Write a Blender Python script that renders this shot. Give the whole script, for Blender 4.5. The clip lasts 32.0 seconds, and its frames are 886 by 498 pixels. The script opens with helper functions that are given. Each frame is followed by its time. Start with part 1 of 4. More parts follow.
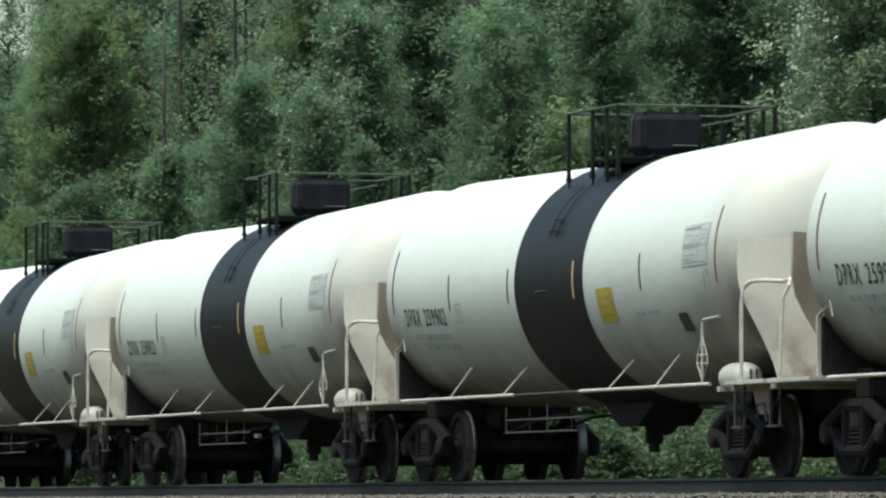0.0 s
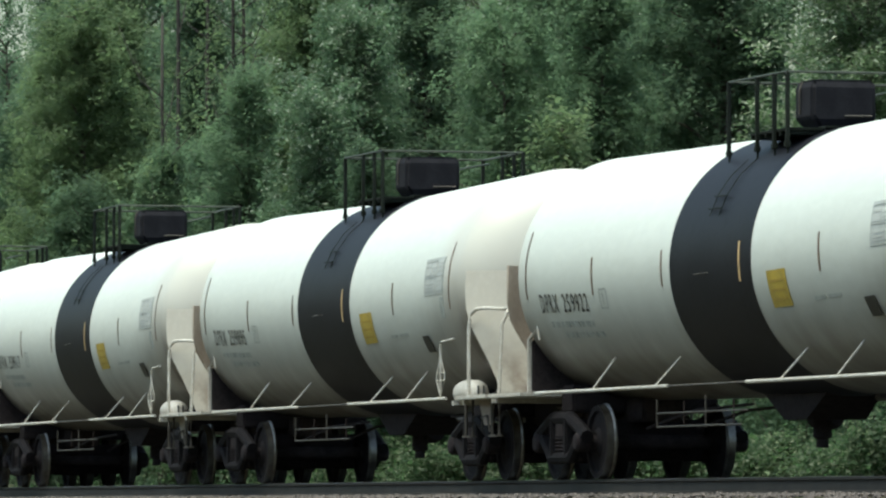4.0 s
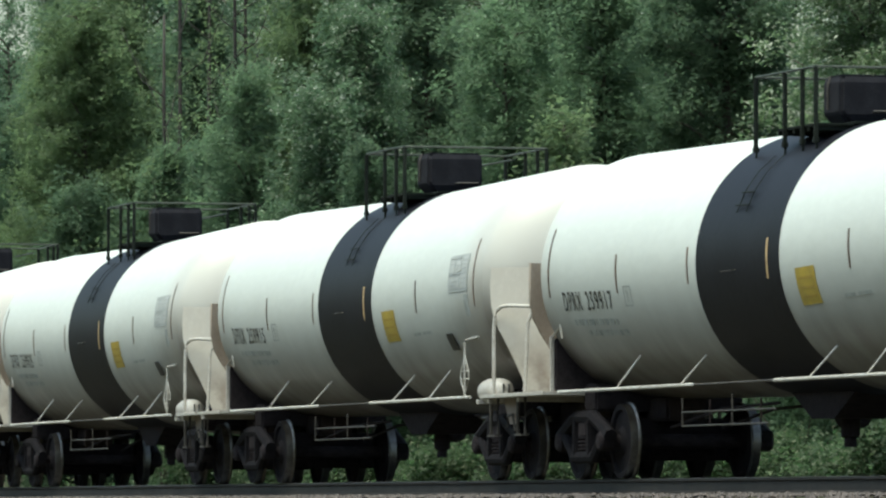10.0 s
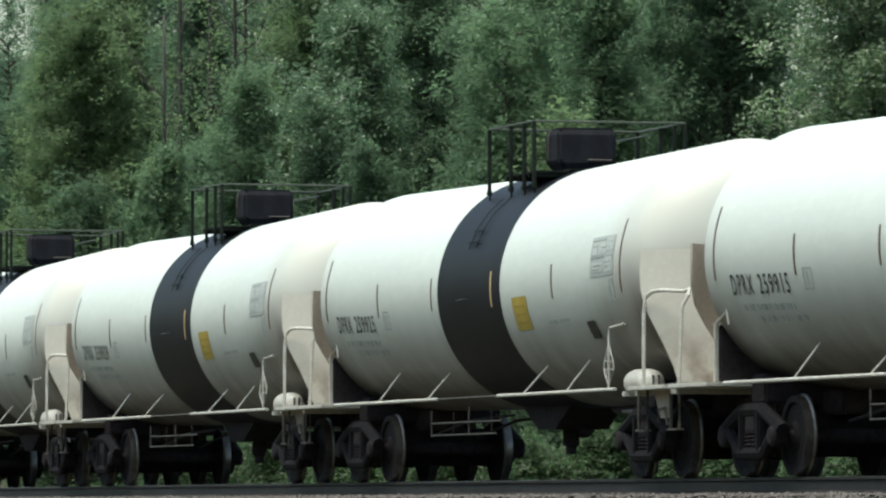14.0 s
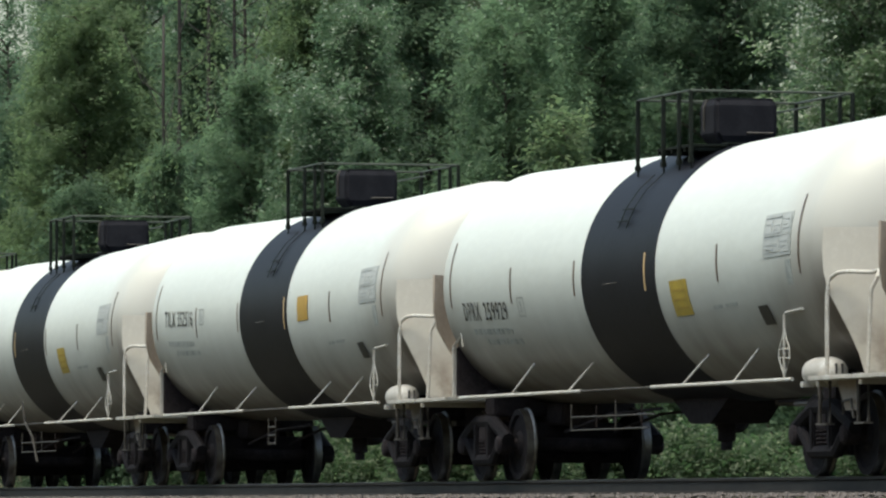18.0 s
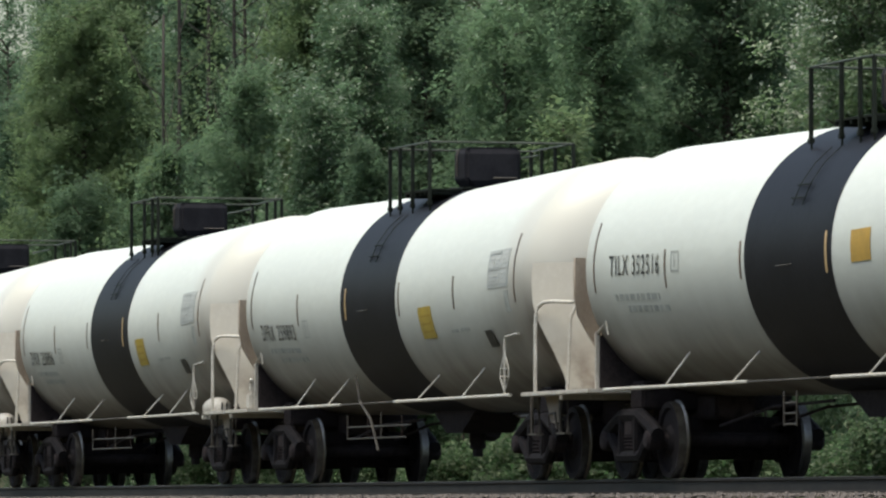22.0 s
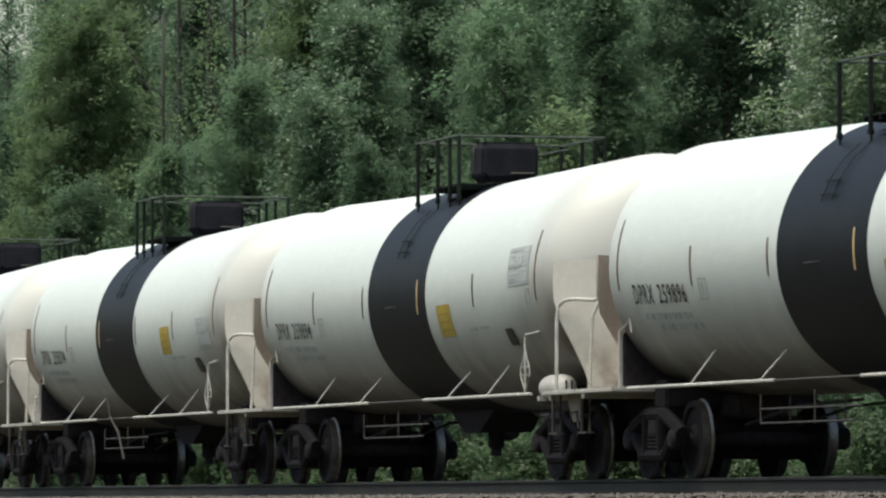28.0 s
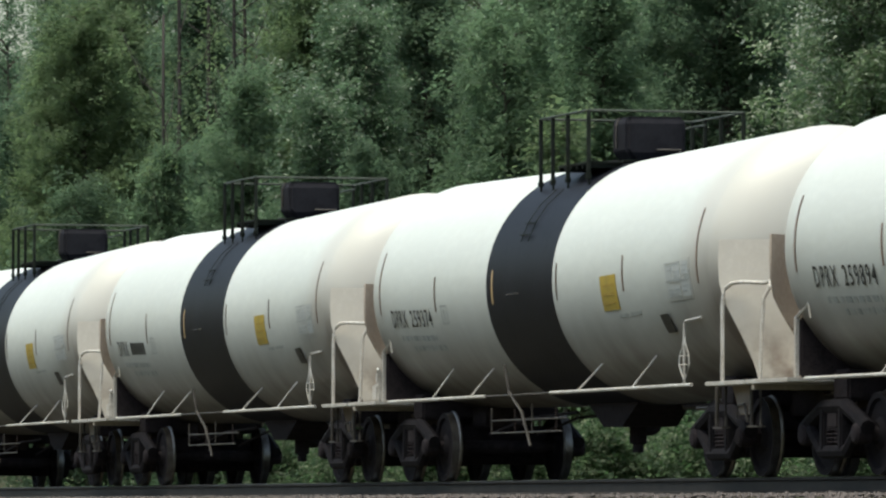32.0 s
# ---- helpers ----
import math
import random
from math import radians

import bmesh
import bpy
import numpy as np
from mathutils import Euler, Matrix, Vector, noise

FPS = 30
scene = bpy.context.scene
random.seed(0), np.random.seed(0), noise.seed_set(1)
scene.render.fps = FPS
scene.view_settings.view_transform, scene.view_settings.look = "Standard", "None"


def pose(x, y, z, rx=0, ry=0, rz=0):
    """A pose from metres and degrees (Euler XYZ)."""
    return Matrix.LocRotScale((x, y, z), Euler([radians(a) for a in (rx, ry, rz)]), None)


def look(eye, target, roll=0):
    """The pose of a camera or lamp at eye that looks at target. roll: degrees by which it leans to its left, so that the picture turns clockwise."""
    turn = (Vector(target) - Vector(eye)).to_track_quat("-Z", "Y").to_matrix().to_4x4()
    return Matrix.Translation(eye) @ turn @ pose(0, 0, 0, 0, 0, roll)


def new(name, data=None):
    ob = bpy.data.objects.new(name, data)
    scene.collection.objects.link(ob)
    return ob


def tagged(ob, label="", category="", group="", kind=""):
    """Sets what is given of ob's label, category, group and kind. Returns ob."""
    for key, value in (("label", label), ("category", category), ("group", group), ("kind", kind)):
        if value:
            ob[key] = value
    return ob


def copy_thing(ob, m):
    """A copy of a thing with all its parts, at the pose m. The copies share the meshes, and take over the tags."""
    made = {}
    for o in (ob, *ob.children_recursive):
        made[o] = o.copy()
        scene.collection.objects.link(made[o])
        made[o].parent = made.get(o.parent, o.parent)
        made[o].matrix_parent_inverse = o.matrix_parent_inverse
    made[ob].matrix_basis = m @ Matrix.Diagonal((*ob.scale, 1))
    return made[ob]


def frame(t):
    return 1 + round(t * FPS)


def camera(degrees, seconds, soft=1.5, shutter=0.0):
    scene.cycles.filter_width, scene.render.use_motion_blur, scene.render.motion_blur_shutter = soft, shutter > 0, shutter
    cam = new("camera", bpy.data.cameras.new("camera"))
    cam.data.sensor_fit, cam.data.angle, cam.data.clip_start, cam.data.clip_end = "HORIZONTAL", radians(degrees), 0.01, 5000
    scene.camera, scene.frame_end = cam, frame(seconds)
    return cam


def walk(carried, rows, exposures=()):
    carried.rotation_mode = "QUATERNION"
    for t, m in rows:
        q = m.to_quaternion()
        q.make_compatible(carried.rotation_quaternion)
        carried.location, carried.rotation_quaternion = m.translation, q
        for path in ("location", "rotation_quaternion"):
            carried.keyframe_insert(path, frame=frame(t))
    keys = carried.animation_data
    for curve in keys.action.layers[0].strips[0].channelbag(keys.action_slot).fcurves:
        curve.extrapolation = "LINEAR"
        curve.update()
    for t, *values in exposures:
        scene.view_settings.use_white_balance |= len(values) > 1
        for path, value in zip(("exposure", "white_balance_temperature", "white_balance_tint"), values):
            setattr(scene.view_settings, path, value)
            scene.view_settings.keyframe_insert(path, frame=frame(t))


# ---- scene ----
# ---- camera and its path ----
cam = camera(7.285, 32.0, soft=2.3, shutter=0.12)
SWAY = [(0.0, 0.0, 0.0, 0.0), (1.0, -0.1, 0.0, 0.0), (2.0, -0.1, 0.0, 0.1), (3.0, -0.2, 0.0, 0.1), (3.5, -0.25, 0.0, 0.1),
        (5.5, -0.1, -0.1, 0.2), (6.5, 0.1, -0.1, 0.2), (8.0, 0.1, -0.1, 0.2), (9.0, 0.0, -0.1, 0.2), (10.5, 0.0, 0.0, 0.2),
        (12.5, 0.0, 0.0, 0.1), (14.5, 0.0, 0.0, 0.2), (16.5, 0.0, 0.0, 0.2), (18.5, -0.1, 0.0, 0.2), (19.5, -0.05, 0.0, 0.2),
        (21.0, -0.2, 0.1, 0.2), (22.0, -0.1, 0.0, 0.2), (23.5, -0.2, 0.1, 0.2), (24.5, -0.3, 0.1, 0.3), (25.5, -0.2, 0.0, 0.3),
        (27.5, -0.1, 0.0, 0.3), (29.5, -0.1, 0.0, 0.3), (31.0, -0.1, 0.0, 0.4), (32.0, -0.1, 0.0, 0.3)]
walk(cam, [(t, pose(0, 0, -0.376, 90 + 2.144 + b * 0.064, -0.125 + c * 0.064, 74.362 + a * 0.064)) for t, a, b, c in SWAY],
     [(0.0, 0.88, 6620, -5), (14.0, 0.87, 6620, -3), (21.0, 0.70, 6880, 5), (32.0, 0.69, 6810, 3)])

# ---- daylight: bright thin overcast with a soft high sun ----
SUN_ELEV, SUN_TURN = radians(75), radians(160)
world = bpy.data.worlds.new("World")
scene.world = world
world.use_nodes = True
wn = world.node_tree
sky = wn.nodes.new("ShaderNodeTexSky")
sky.sky_type, sky.sun_disc = "NISHITA", False
sky.sun_elevation, sky.sun_rotation = SUN_ELEV, SUN_TURN
sky.dust_density, sky.air_density = 3.0, 1.2
wn.nodes["Background"].inputs["Strength"].default_value = 0.115
wn.links.new(sky.outputs[0], wn.nodes["Background"].inputs[0])
sun = new("sun", bpy.data.lights.new("sun", "SUN"))
sun.data.energy, sun.data.angle, sun.data.color = 3.05, radians(50), (1.0, 0.97, 0.90)
sun.matrix_world = look((0, 0, 60), (-math.sin(SUN_TURN) * math.cos(SUN_ELEV), -math.cos(SUN_TURN) * math.cos(SUN_ELEV), 60 - math.sin(SUN_ELEV)))

# ---- materials ----


def ramp(n, stops):
    r = n.new("ShaderNodeValToRGB")
    e = r.color_ramp.elements
    while len(e) < len(stops):
        e.new(0.5)
    for k, (at, col) in enumerate(stops):
        e[k].position, e[k].color = at, (*col, 1)
    return r


def surface(name, colours, rough=0.6, metal=0.0, scale=4.0, fine=40.0, bump=0.1, spread=0.1, stretch=(1, 1, 1), coat=0.0, vary=0.0, shine=0.5):
    """A mottled surface: a coarse and a fine noise mix the colours, the fine one also gives the relief."""
    m = bpy.data.materials.new(name)
    m.use_nodes = True
    n, l = m.node_tree.nodes, m.node_tree.links
    b = n["Principled BSDF"]
    tc, mp = n.new("ShaderNodeTexCoord"), n.new("ShaderNodeMapping")
    mp.inputs["Scale"].default_value = stretch
    l.new(tc.outputs["Object"], mp.inputs[0])
    big, small = n.new("ShaderNodeTexNoise"), n.new("ShaderNodeTexNoise")
    big.inputs["Scale"].default_value, small.inputs["Scale"].default_value = scale, fine
    big.inputs["Detail"].default_value = 5
    l.new(mp.outputs[0], big.inputs[0]), l.new(mp.outputs[0], small.inputs[0])
    mix = n.new("ShaderNodeMath")
    mix.operation = "MULTIPLY_ADD"
    mix.inputs[1].default_value = 0.35
    l.new(small.outputs[0], mix.inputs[0])
    half = n.new("ShaderNodeMath")
    half.operation = "MULTIPLY"
    half.inputs[1].default_value = 0.65
    l.new(big.outputs[0], half.inputs[0])
    l.new(half.outputs[0], mix.inputs[2])
    k = len(colours) - 1
    r = ramp(n, [(0.5 + spread * (2 * i / max(k, 1) - 1), c) for i, c in enumerate(colours)])
    l.new(mix.outputs[0], r.inputs[0])
    col = r.outputs[0]
    if vary:
        info, hsv, mr = n.new("ShaderNodeObjectInfo"), n.new("ShaderNodeHueSaturation"), n.new("ShaderNodeMapRange")
        mr.inputs[3].default_value, mr.inputs[4].default_value = 1 - vary, 1 + vary
        l.new(info.outputs["Random"], mr.inputs[0]), l.new(mr.outputs[0], hsv.inputs["Value"]), l.new(col, hsv.inputs["Color"])
        col = hsv.outputs[0]
    l.new(col, b.inputs["Base Color"])
    b.inputs["Roughness"].default_value, b.inputs["Metallic"].default_value = rough, metal
    b.inputs["Coat Weight"].default_value = coat
    b.inputs["Specular IOR Level"].default_value = shine
    if bump:
        bp = n.new("ShaderNodeBump")
        bp.inputs["Strength"].default_value, bp.inputs["Distance"].default_value = bump, 0.02
        l.new(small.outputs[0], bp.inputs["Height"]), l.new(bp.outputs[0], b.inputs["Normal"])
    return m


def leaf_material(name, colours, gloss=0.6):
    """Foliage: each leaf takes its own green, and some light passes through it."""
    m = bpy.data.materials.new(name)
    m.use_nodes = True
    n, l = m.node_tree.nodes, m.node_tree.links
    b = n["Principled BSDF"]
    geo = n.new("ShaderNodeNewGeometry")
    r = ramp(n, [(i / (len(colours) - 1), c) for i, c in enumerate(colours)])
    l.new(geo.outputs["Random Per Island"], r.inputs[0])
    l.new(r.outputs[0], b.inputs["Base Color"])
    b.inputs["Roughness"].default_value = gloss
    tr, add = n.new("ShaderNodeBsdfTranslucent"), n.new("ShaderNodeMixShader")
    add.inputs[0].default_value = 0.7
    l.new(r.outputs[0], tr.inputs[0])
    l.new(b.outputs[0], add.inputs[1]), l.new(tr.outputs[0], add.inputs[2])
    l.new(add.outputs[0], n["Material Output"].inputs[0])
    return m


def tank_paint(name, clean, belly, low, high, dust):
    """White enamel; grimy streaks and painted-in shade run down the belly and road dust coats both ends."""
    m = surface(name, [clean, [c * 0.94 for c in clean], clean], 0.42, 0, 0.7, 9, 0.02, 0.12, (0.35, 1, 1), 0.03)
    n, l = m.node_tree.nodes, m.node_tree.links
    b = n["Principled BSDF"]
    col = b.inputs["Base Color"].links[0].from_socket
    tc, sep = n.new("ShaderNodeTexCoord"), n.new("ShaderNodeSeparateXYZ")
    l.new(tc.outputs["Object"], sep.inputs[0])
    off, wide = n.new("ShaderNodeMath"), n.new("ShaderNodeMath")
    off.inputs[1].default_value, wide.operation = 0.7, "ABSOLUTE"
    l.new(sep.outputs[0], off.inputs[0]), l.new(off.outputs[0], wide.inputs[0])
    # lets the dark belly tone reach higher near both ends
    end_reach, level = n.new("ShaderNodeMapRange"), n.new("ShaderNodeMath")
    end_reach.interpolation_type = "SMOOTHSTEP"
    end_reach.inputs[1].default_value, end_reach.inputs[2].default_value, end_reach.inputs[4].default_value = 5.4, 8.0, 0.5
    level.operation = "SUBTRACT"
    l.new(wide.outputs[0], end_reach.inputs[0]), l.new(sep.outputs[2], level.inputs[0]), l.new(end_reach.outputs[0], level.inputs[1])
    # belly tone again, darker still, low on both heads
    mid, far, tail = n.new("ShaderNodeMath"), n.new("ShaderNodeMath"), n.new("ShaderNodeMath")
    mid.inputs[1].default_value, far.operation, tail.operation = 0.25, "ABSOLUTE", "MULTIPLY_ADD"
    tail.inputs[1].default_value = -0.9
    rise = n.new("ShaderNodeMath")
    rise.inputs[1].default_value = 6.8
    l.new(sep.outputs[0], mid.inputs[0]), l.new(mid.outputs[0], far.inputs[0]), l.new(sep.outputs[2], rise.inputs[0])
    l.new(far.outputs[0], tail.inputs[0]), l.new(rise.outputs[0], tail.inputs[2])
    # the belly layer mixes grime with shade painted by height
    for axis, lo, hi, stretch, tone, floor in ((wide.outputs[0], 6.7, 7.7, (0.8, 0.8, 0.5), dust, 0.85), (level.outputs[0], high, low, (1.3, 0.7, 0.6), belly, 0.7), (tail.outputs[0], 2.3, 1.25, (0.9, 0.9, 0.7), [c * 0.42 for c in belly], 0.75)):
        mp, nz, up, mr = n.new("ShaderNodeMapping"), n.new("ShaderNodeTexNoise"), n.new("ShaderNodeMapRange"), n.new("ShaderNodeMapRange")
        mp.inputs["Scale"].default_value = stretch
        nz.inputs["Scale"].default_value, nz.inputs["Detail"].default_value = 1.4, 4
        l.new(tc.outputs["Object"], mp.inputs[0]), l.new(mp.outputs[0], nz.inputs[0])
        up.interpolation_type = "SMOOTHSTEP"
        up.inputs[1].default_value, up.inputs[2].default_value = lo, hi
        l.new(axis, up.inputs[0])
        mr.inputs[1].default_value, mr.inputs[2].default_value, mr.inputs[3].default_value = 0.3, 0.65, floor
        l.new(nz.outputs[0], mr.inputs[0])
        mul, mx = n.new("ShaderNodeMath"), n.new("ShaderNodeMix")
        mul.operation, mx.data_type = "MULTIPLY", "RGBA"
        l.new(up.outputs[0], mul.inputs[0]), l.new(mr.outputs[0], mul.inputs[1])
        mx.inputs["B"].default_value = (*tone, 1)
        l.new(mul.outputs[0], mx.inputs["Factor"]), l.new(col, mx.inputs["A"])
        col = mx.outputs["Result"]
    l.new(col, b.inputs["Base Color"])
    return m


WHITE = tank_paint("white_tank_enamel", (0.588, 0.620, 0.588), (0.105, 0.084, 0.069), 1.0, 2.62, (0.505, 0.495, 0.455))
SHIELD = surface("dusty_cream_plate", [(0.585, 0.553, 0.495), (0.555, 0.522, 0.466), (0.60, 0.568, 0.51)], 0.5, 0, 0.9, 14, 0.02)


def stained(m, tone, low, high, scale):
    """Adds rust run-off that gathers in patches low on a plate."""
    n, l = m.node_tree.nodes, m.node_tree.links
    b = n["Principled BSDF"]
    col = b.inputs["Base Color"].links[0].from_socket
    tc, sep, nz, up, mul, mr, mx = (n.new("ShaderNode" + k) for k in ("TexCoord", "SeparateXYZ", "TexNoise", "MapRange", "Math", "MapRange", "Mix"))
    l.new(tc.outputs["Object"], sep.inputs[0]), l.new(tc.outputs["Object"], nz.inputs[0])
    nz.inputs["Scale"].default_value, nz.inputs["Detail"].default_value = scale, 4
    up.inputs[1].default_value, up.inputs[2].default_value = high, low
    mr.inputs[1].default_value, mr.inputs[2].default_value = 0.45, 0.68
    mul.operation, mx.data_type = "MULTIPLY", "RGBA"
    l.new(sep.outputs[2], up.inputs[0]), l.new(nz.outputs[0], mr.inputs[0])
    l.new(up.outputs[0], mul.inputs[0]), l.new(mr.outputs[0], mul.inputs[1]), l.new(mul.outputs[0], mx.inputs["Factor"])
    mx.inputs["B"].default_value = (*tone, 1)
    l.new(col, mx.inputs["A"]), l.new(mx.outputs["Result"], b.inputs["Base Color"])
    return m


stained(SHIELD, (0.17, 0.11, 0.08), 1.1, 1.95, 2.6)
# browner and darker than SHIELD
SHIELD_BACK = surface("tan_brown_plate", [(0.3640, 0.2990, 0.2405), (0.4420, 0.3705, 0.3055)], 0.6, 0, 1.5, 14, 0.05)
BLACK = surface("black_band_enamel", [(0.0078, 0.0083, 0.0118), (0.0128, 0.0134, 0.0180), (0.0092, 0.0097, 0.0134)], 0.45, 0, 0.8, 12, 0.03, shine=0.08)
IRON = surface("grimy_black_iron", [(0.017, 0.014, 0.016), (0.034, 0.028, 0.030), (0.021, 0.017, 0.019)], 0.88, 0.0, 5, 50, 0.3, shine=0.12)
RUSTY = surface("rusty_brown_steel", [(0.024, 0.019, 0.019), (0.046, 0.035, 0.033), (0.029, 0.023, 0.022)], 0.85, 0.0, 5, 50, 0.3, shine=0.1)
HOUSING = surface("dull_black_cast_housing", [(0.012, 0.012, 0.016), (0.020, 0.020, 0.025)], 0.8, 0, 4, 40, 0.1, shine=0.15)
BAR = surface("dull_brown_grey_bar", [(0.05, 0.044, 0.038), (0.085, 0.075, 0.065)], 0.6, 0.1, 5, 50, 0.1)
WHEEL = surface("oily_black_wheel", [(0.009, 0.008, 0.010), (0.018, 0.016, 0.018), (0.012, 0.010, 0.012)], 0.8, 0.0, 5, 50, 0.2, shine=0.12)
TREAD = surface("worn_wheel_steel", [(0.12, 0.11, 0.10), (0.22, 0.21, 0.20)], 0.38, 0.9, 6, 60, 0.1)
PALE = surface("dusty_white_steel", [(0.50, 0.48, 0.44), (0.40, 0.37, 0.33), (0.54, 0.53, 0.50)], 0.5, 0, 3, 30, 0.08)
# horizontal rails: lighter base colour carries their grey top highlights
RAILING = surface("highlit_green_grey_rail", [(0.035, 0.045, 0.035), (0.06, 0.07, 0.058)], 0.6, 0.0, 5, 40, 0.05, shine=0.3)
SAFETY = surface("dark_green_black_railing", [(0.007, 0.010, 0.007), (0.014, 0.018, 0.013)], 0.7, 0.0, 5, 40, 0.05, shine=0.2)
FADED = surface("faded_brown_print", [(0.42, 0.29, 0.05), (0.34, 0.235, 0.05)], 0.6, 0, 6, 40, 0)
YELLOW = surface("faded_yellow_sheet", [(0.46, 0.33, 0.045), (0.34, 0.25, 0.045)], 0.5, 0, 3, 30, 0.03)
ORANGE = surface("orange_placard_sheet", [(0.48, 0.29, 0.05), (0.38, 0.24, 0.05)], 0.5, 0, 3, 30, 0.03)
STRIP = surface("dirty_reflective_strip", [(0.11, 0.075, 0.06), (0.17, 0.115, 0.085)], 0.35, 0, 8, 60, 0.02, vary=0.3)
STRIP_Y = surface("yellow_reflective_strip", [(0.60, 0.42, 0.20), (0.50, 0.34, 0.17)], 0.4, 0, 8, 60, 0.02)
INK = surface("black_stencil_paint", [(0.0075, 0.0075, 0.0085), (0.0150, 0.0150, 0.0150)], 0.5, 0, 6, 40, 0)
GREYINK = surface("faded_grey_stencil", [(0.24, 0.26, 0.25), (0.38, 0.40, 0.385)], 0.6, 0, 6, 40, 0)
PRINT = surface("faint_grey_print", [(0.34, 0.36, 0.355), (0.40, 0.42, 0.41)], 0.6, 0, 6, 40, 0)
PALEPRINT = surface("pale_panel_print", [(0.405, 0.425, 0.415), (0.44, 0.46, 0.45)], 0.55, 0, 6, 40, 0)
PANEL = surface("grey_data_panel", [(0.355, 0.378, 0.368), (0.40, 0.42, 0.41)], 0.5, 0, 6, 40, 0)
RAIL = surface("brown_rail_steel", [(0.021, 0.019, 0.018), (0.036, 0.033, 0.029)], 0.65, 0.3, 3, 40, 0.2)
RAILTOP = surface("polished_rail_head", [(0.35, 0.34, 0.33), (0.45, 0.44, 0.43)], 0.3, 1.0, 3, 40, 0.02)
STONE = surface("grey_ballast_stone", [(0.034, 0.029, 0.028), (0.108, 0.092, 0.088), (0.050, 0.043, 0.041)], 0.9, 0, 2.3, 30, 0.4, 0.16)
TIMBER = surface("weathered_creosote_timber", [(0.05, 0.042, 0.036), (0.09, 0.078, 0.068)], 0.9, 0, 3, 40, 0.4, vary=0.25)
SOIL = surface("grassy_soil", [(0.038, 0.040, 0.022), (0.058, 0.052, 0.034), (0.032, 0.036, 0.019)], 0.95, 0, 0.4, 6, 0.6, shine=0.1)
BARK_DARK = surface("damp_dark_bark", [(0.022, 0.019, 0.017), (0.045, 0.039, 0.034)], 0.9, 0, 3, 25, 0.7, stretch=(1, 1, 0.2))
BARK = surface("grey_brown_bark", [(0.05, 0.042, 0.033), (0.11, 0.095, 0.078)], 0.9, 0, 3, 25, 0.7, stretch=(1, 1, 0.2))
LEAF = leaf_material("maple_green", [(0.120, 0.198, 0.108), (0.140, 0.220, 0.126), (0.128, 0.208, 0.115), (0.162, 0.240, 0.142)], 0.65)
LEAF_LIGHT = leaf_material("light_locust_green", [(0.122, 0.186, 0.086), (0.142, 0.208, 0.100), (0.132, 0.196, 0.092)], 0.6)
LEAF_DARK = leaf_material("deep_oak_green", [(0.096, 0.164, 0.096), (0.114, 0.184, 0.109), (0.104, 0.174, 0.102)], 0.6)
# the last, near-white stop paints glints on scattered leaves
LEAF_GLINTS = leaf_material("glint_flecked_green", [(0.116, 0.194, 0.108), (0.136, 0.214, 0.124), (0.124, 0.202, 0.114), (0.144, 0.222, 0.132), (0.126, 0.204, 0.116), (0.138, 0.216, 0.126), (0.120, 0.198, 0.110), (0.134, 0.212, 0.122), (0.48, 0.52, 0.44)], 0.5)
LEAF_FLOWER = leaf_material("blossoming_shrub_green", [(0.120, 0.185, 0.090), (0.140, 0.205, 0.105), (0.128, 0.192, 0.096), (0.145, 0.210, 0.108), (0.50, 0.52, 0.42)], 0.5)
LEAF_YELLOW = leaf_material("yellow_green_sprout", [(0.104, 0.162, 0.076), (0.128, 0.186, 0.092), (0.114, 0.172, 0.082), (0.17, 0.22, 0.12)])
# leaf colour darkened to stand in for shaded hollows between the crowns
LEAF_HOLLOW = leaf_material("shade_darkened_green", [(0.096, 0.158, 0.094), (0.122, 0.190, 0.112), (0.106, 0.172, 0.100)], 0.7)
# the two brightest stops paint highlights on the leaf tips
LEAF_GLINT_POPLAR = leaf_material("glint_flecked_poplar", [(0.122, 0.196, 0.092), (0.146, 0.222, 0.112), (0.132, 0.206, 0.100), (0.152, 0.228, 0.118), (0.136, 0.212, 0.104), (0.30, 0.35, 0.25), (0.50, 0.54, 0.44)], 0.42)
GRASS = leaf_material("trackside_weeds", [(0.048, 0.100, 0.042), (0.066, 0.126, 0.054), (0.100, 0.142, 0.074), (0.055, 0.108, 0.046), (0.26, 0.30, 0.20)])

# ---- building helpers ----


def part(name, bm, material, parent=None, label=""):
    me = bpy.data.meshes.new(name)
    bm.to_mesh(me)
    bm.free()
    me.materials.append(material)
    ob = new(name, me)
    ob.parent = parent
    if label:
        tagged(ob, label)
    return ob


def smooth(ob):
    for p in ob.data.polygons:
        p.use_smooth = True
    return ob


def thing(name, label, category, group="", kind="", at=None):
    e = new(name)
    e.empty_display_size = 0.2
    if at is not None:
        e.matrix_basis = at
    return tagged(e, label, category, group, kind)


def box(bm, c, s, rot=None, bevel=0.0):
    m = Matrix.Translation(c) @ (rot.to_4x4() if rot is not None else Matrix()) @ Matrix.Diagonal((*s, 1))
    made = bmesh.ops.create_cube(bm, size=1, matrix=m)["verts"]
    if bevel:
        edges = list({e for v in made for e in v.link_edges})
        bmesh.ops.bevel(bm, geom=edges, offset=bevel, segments=2, affect="EDGES")
    return bm


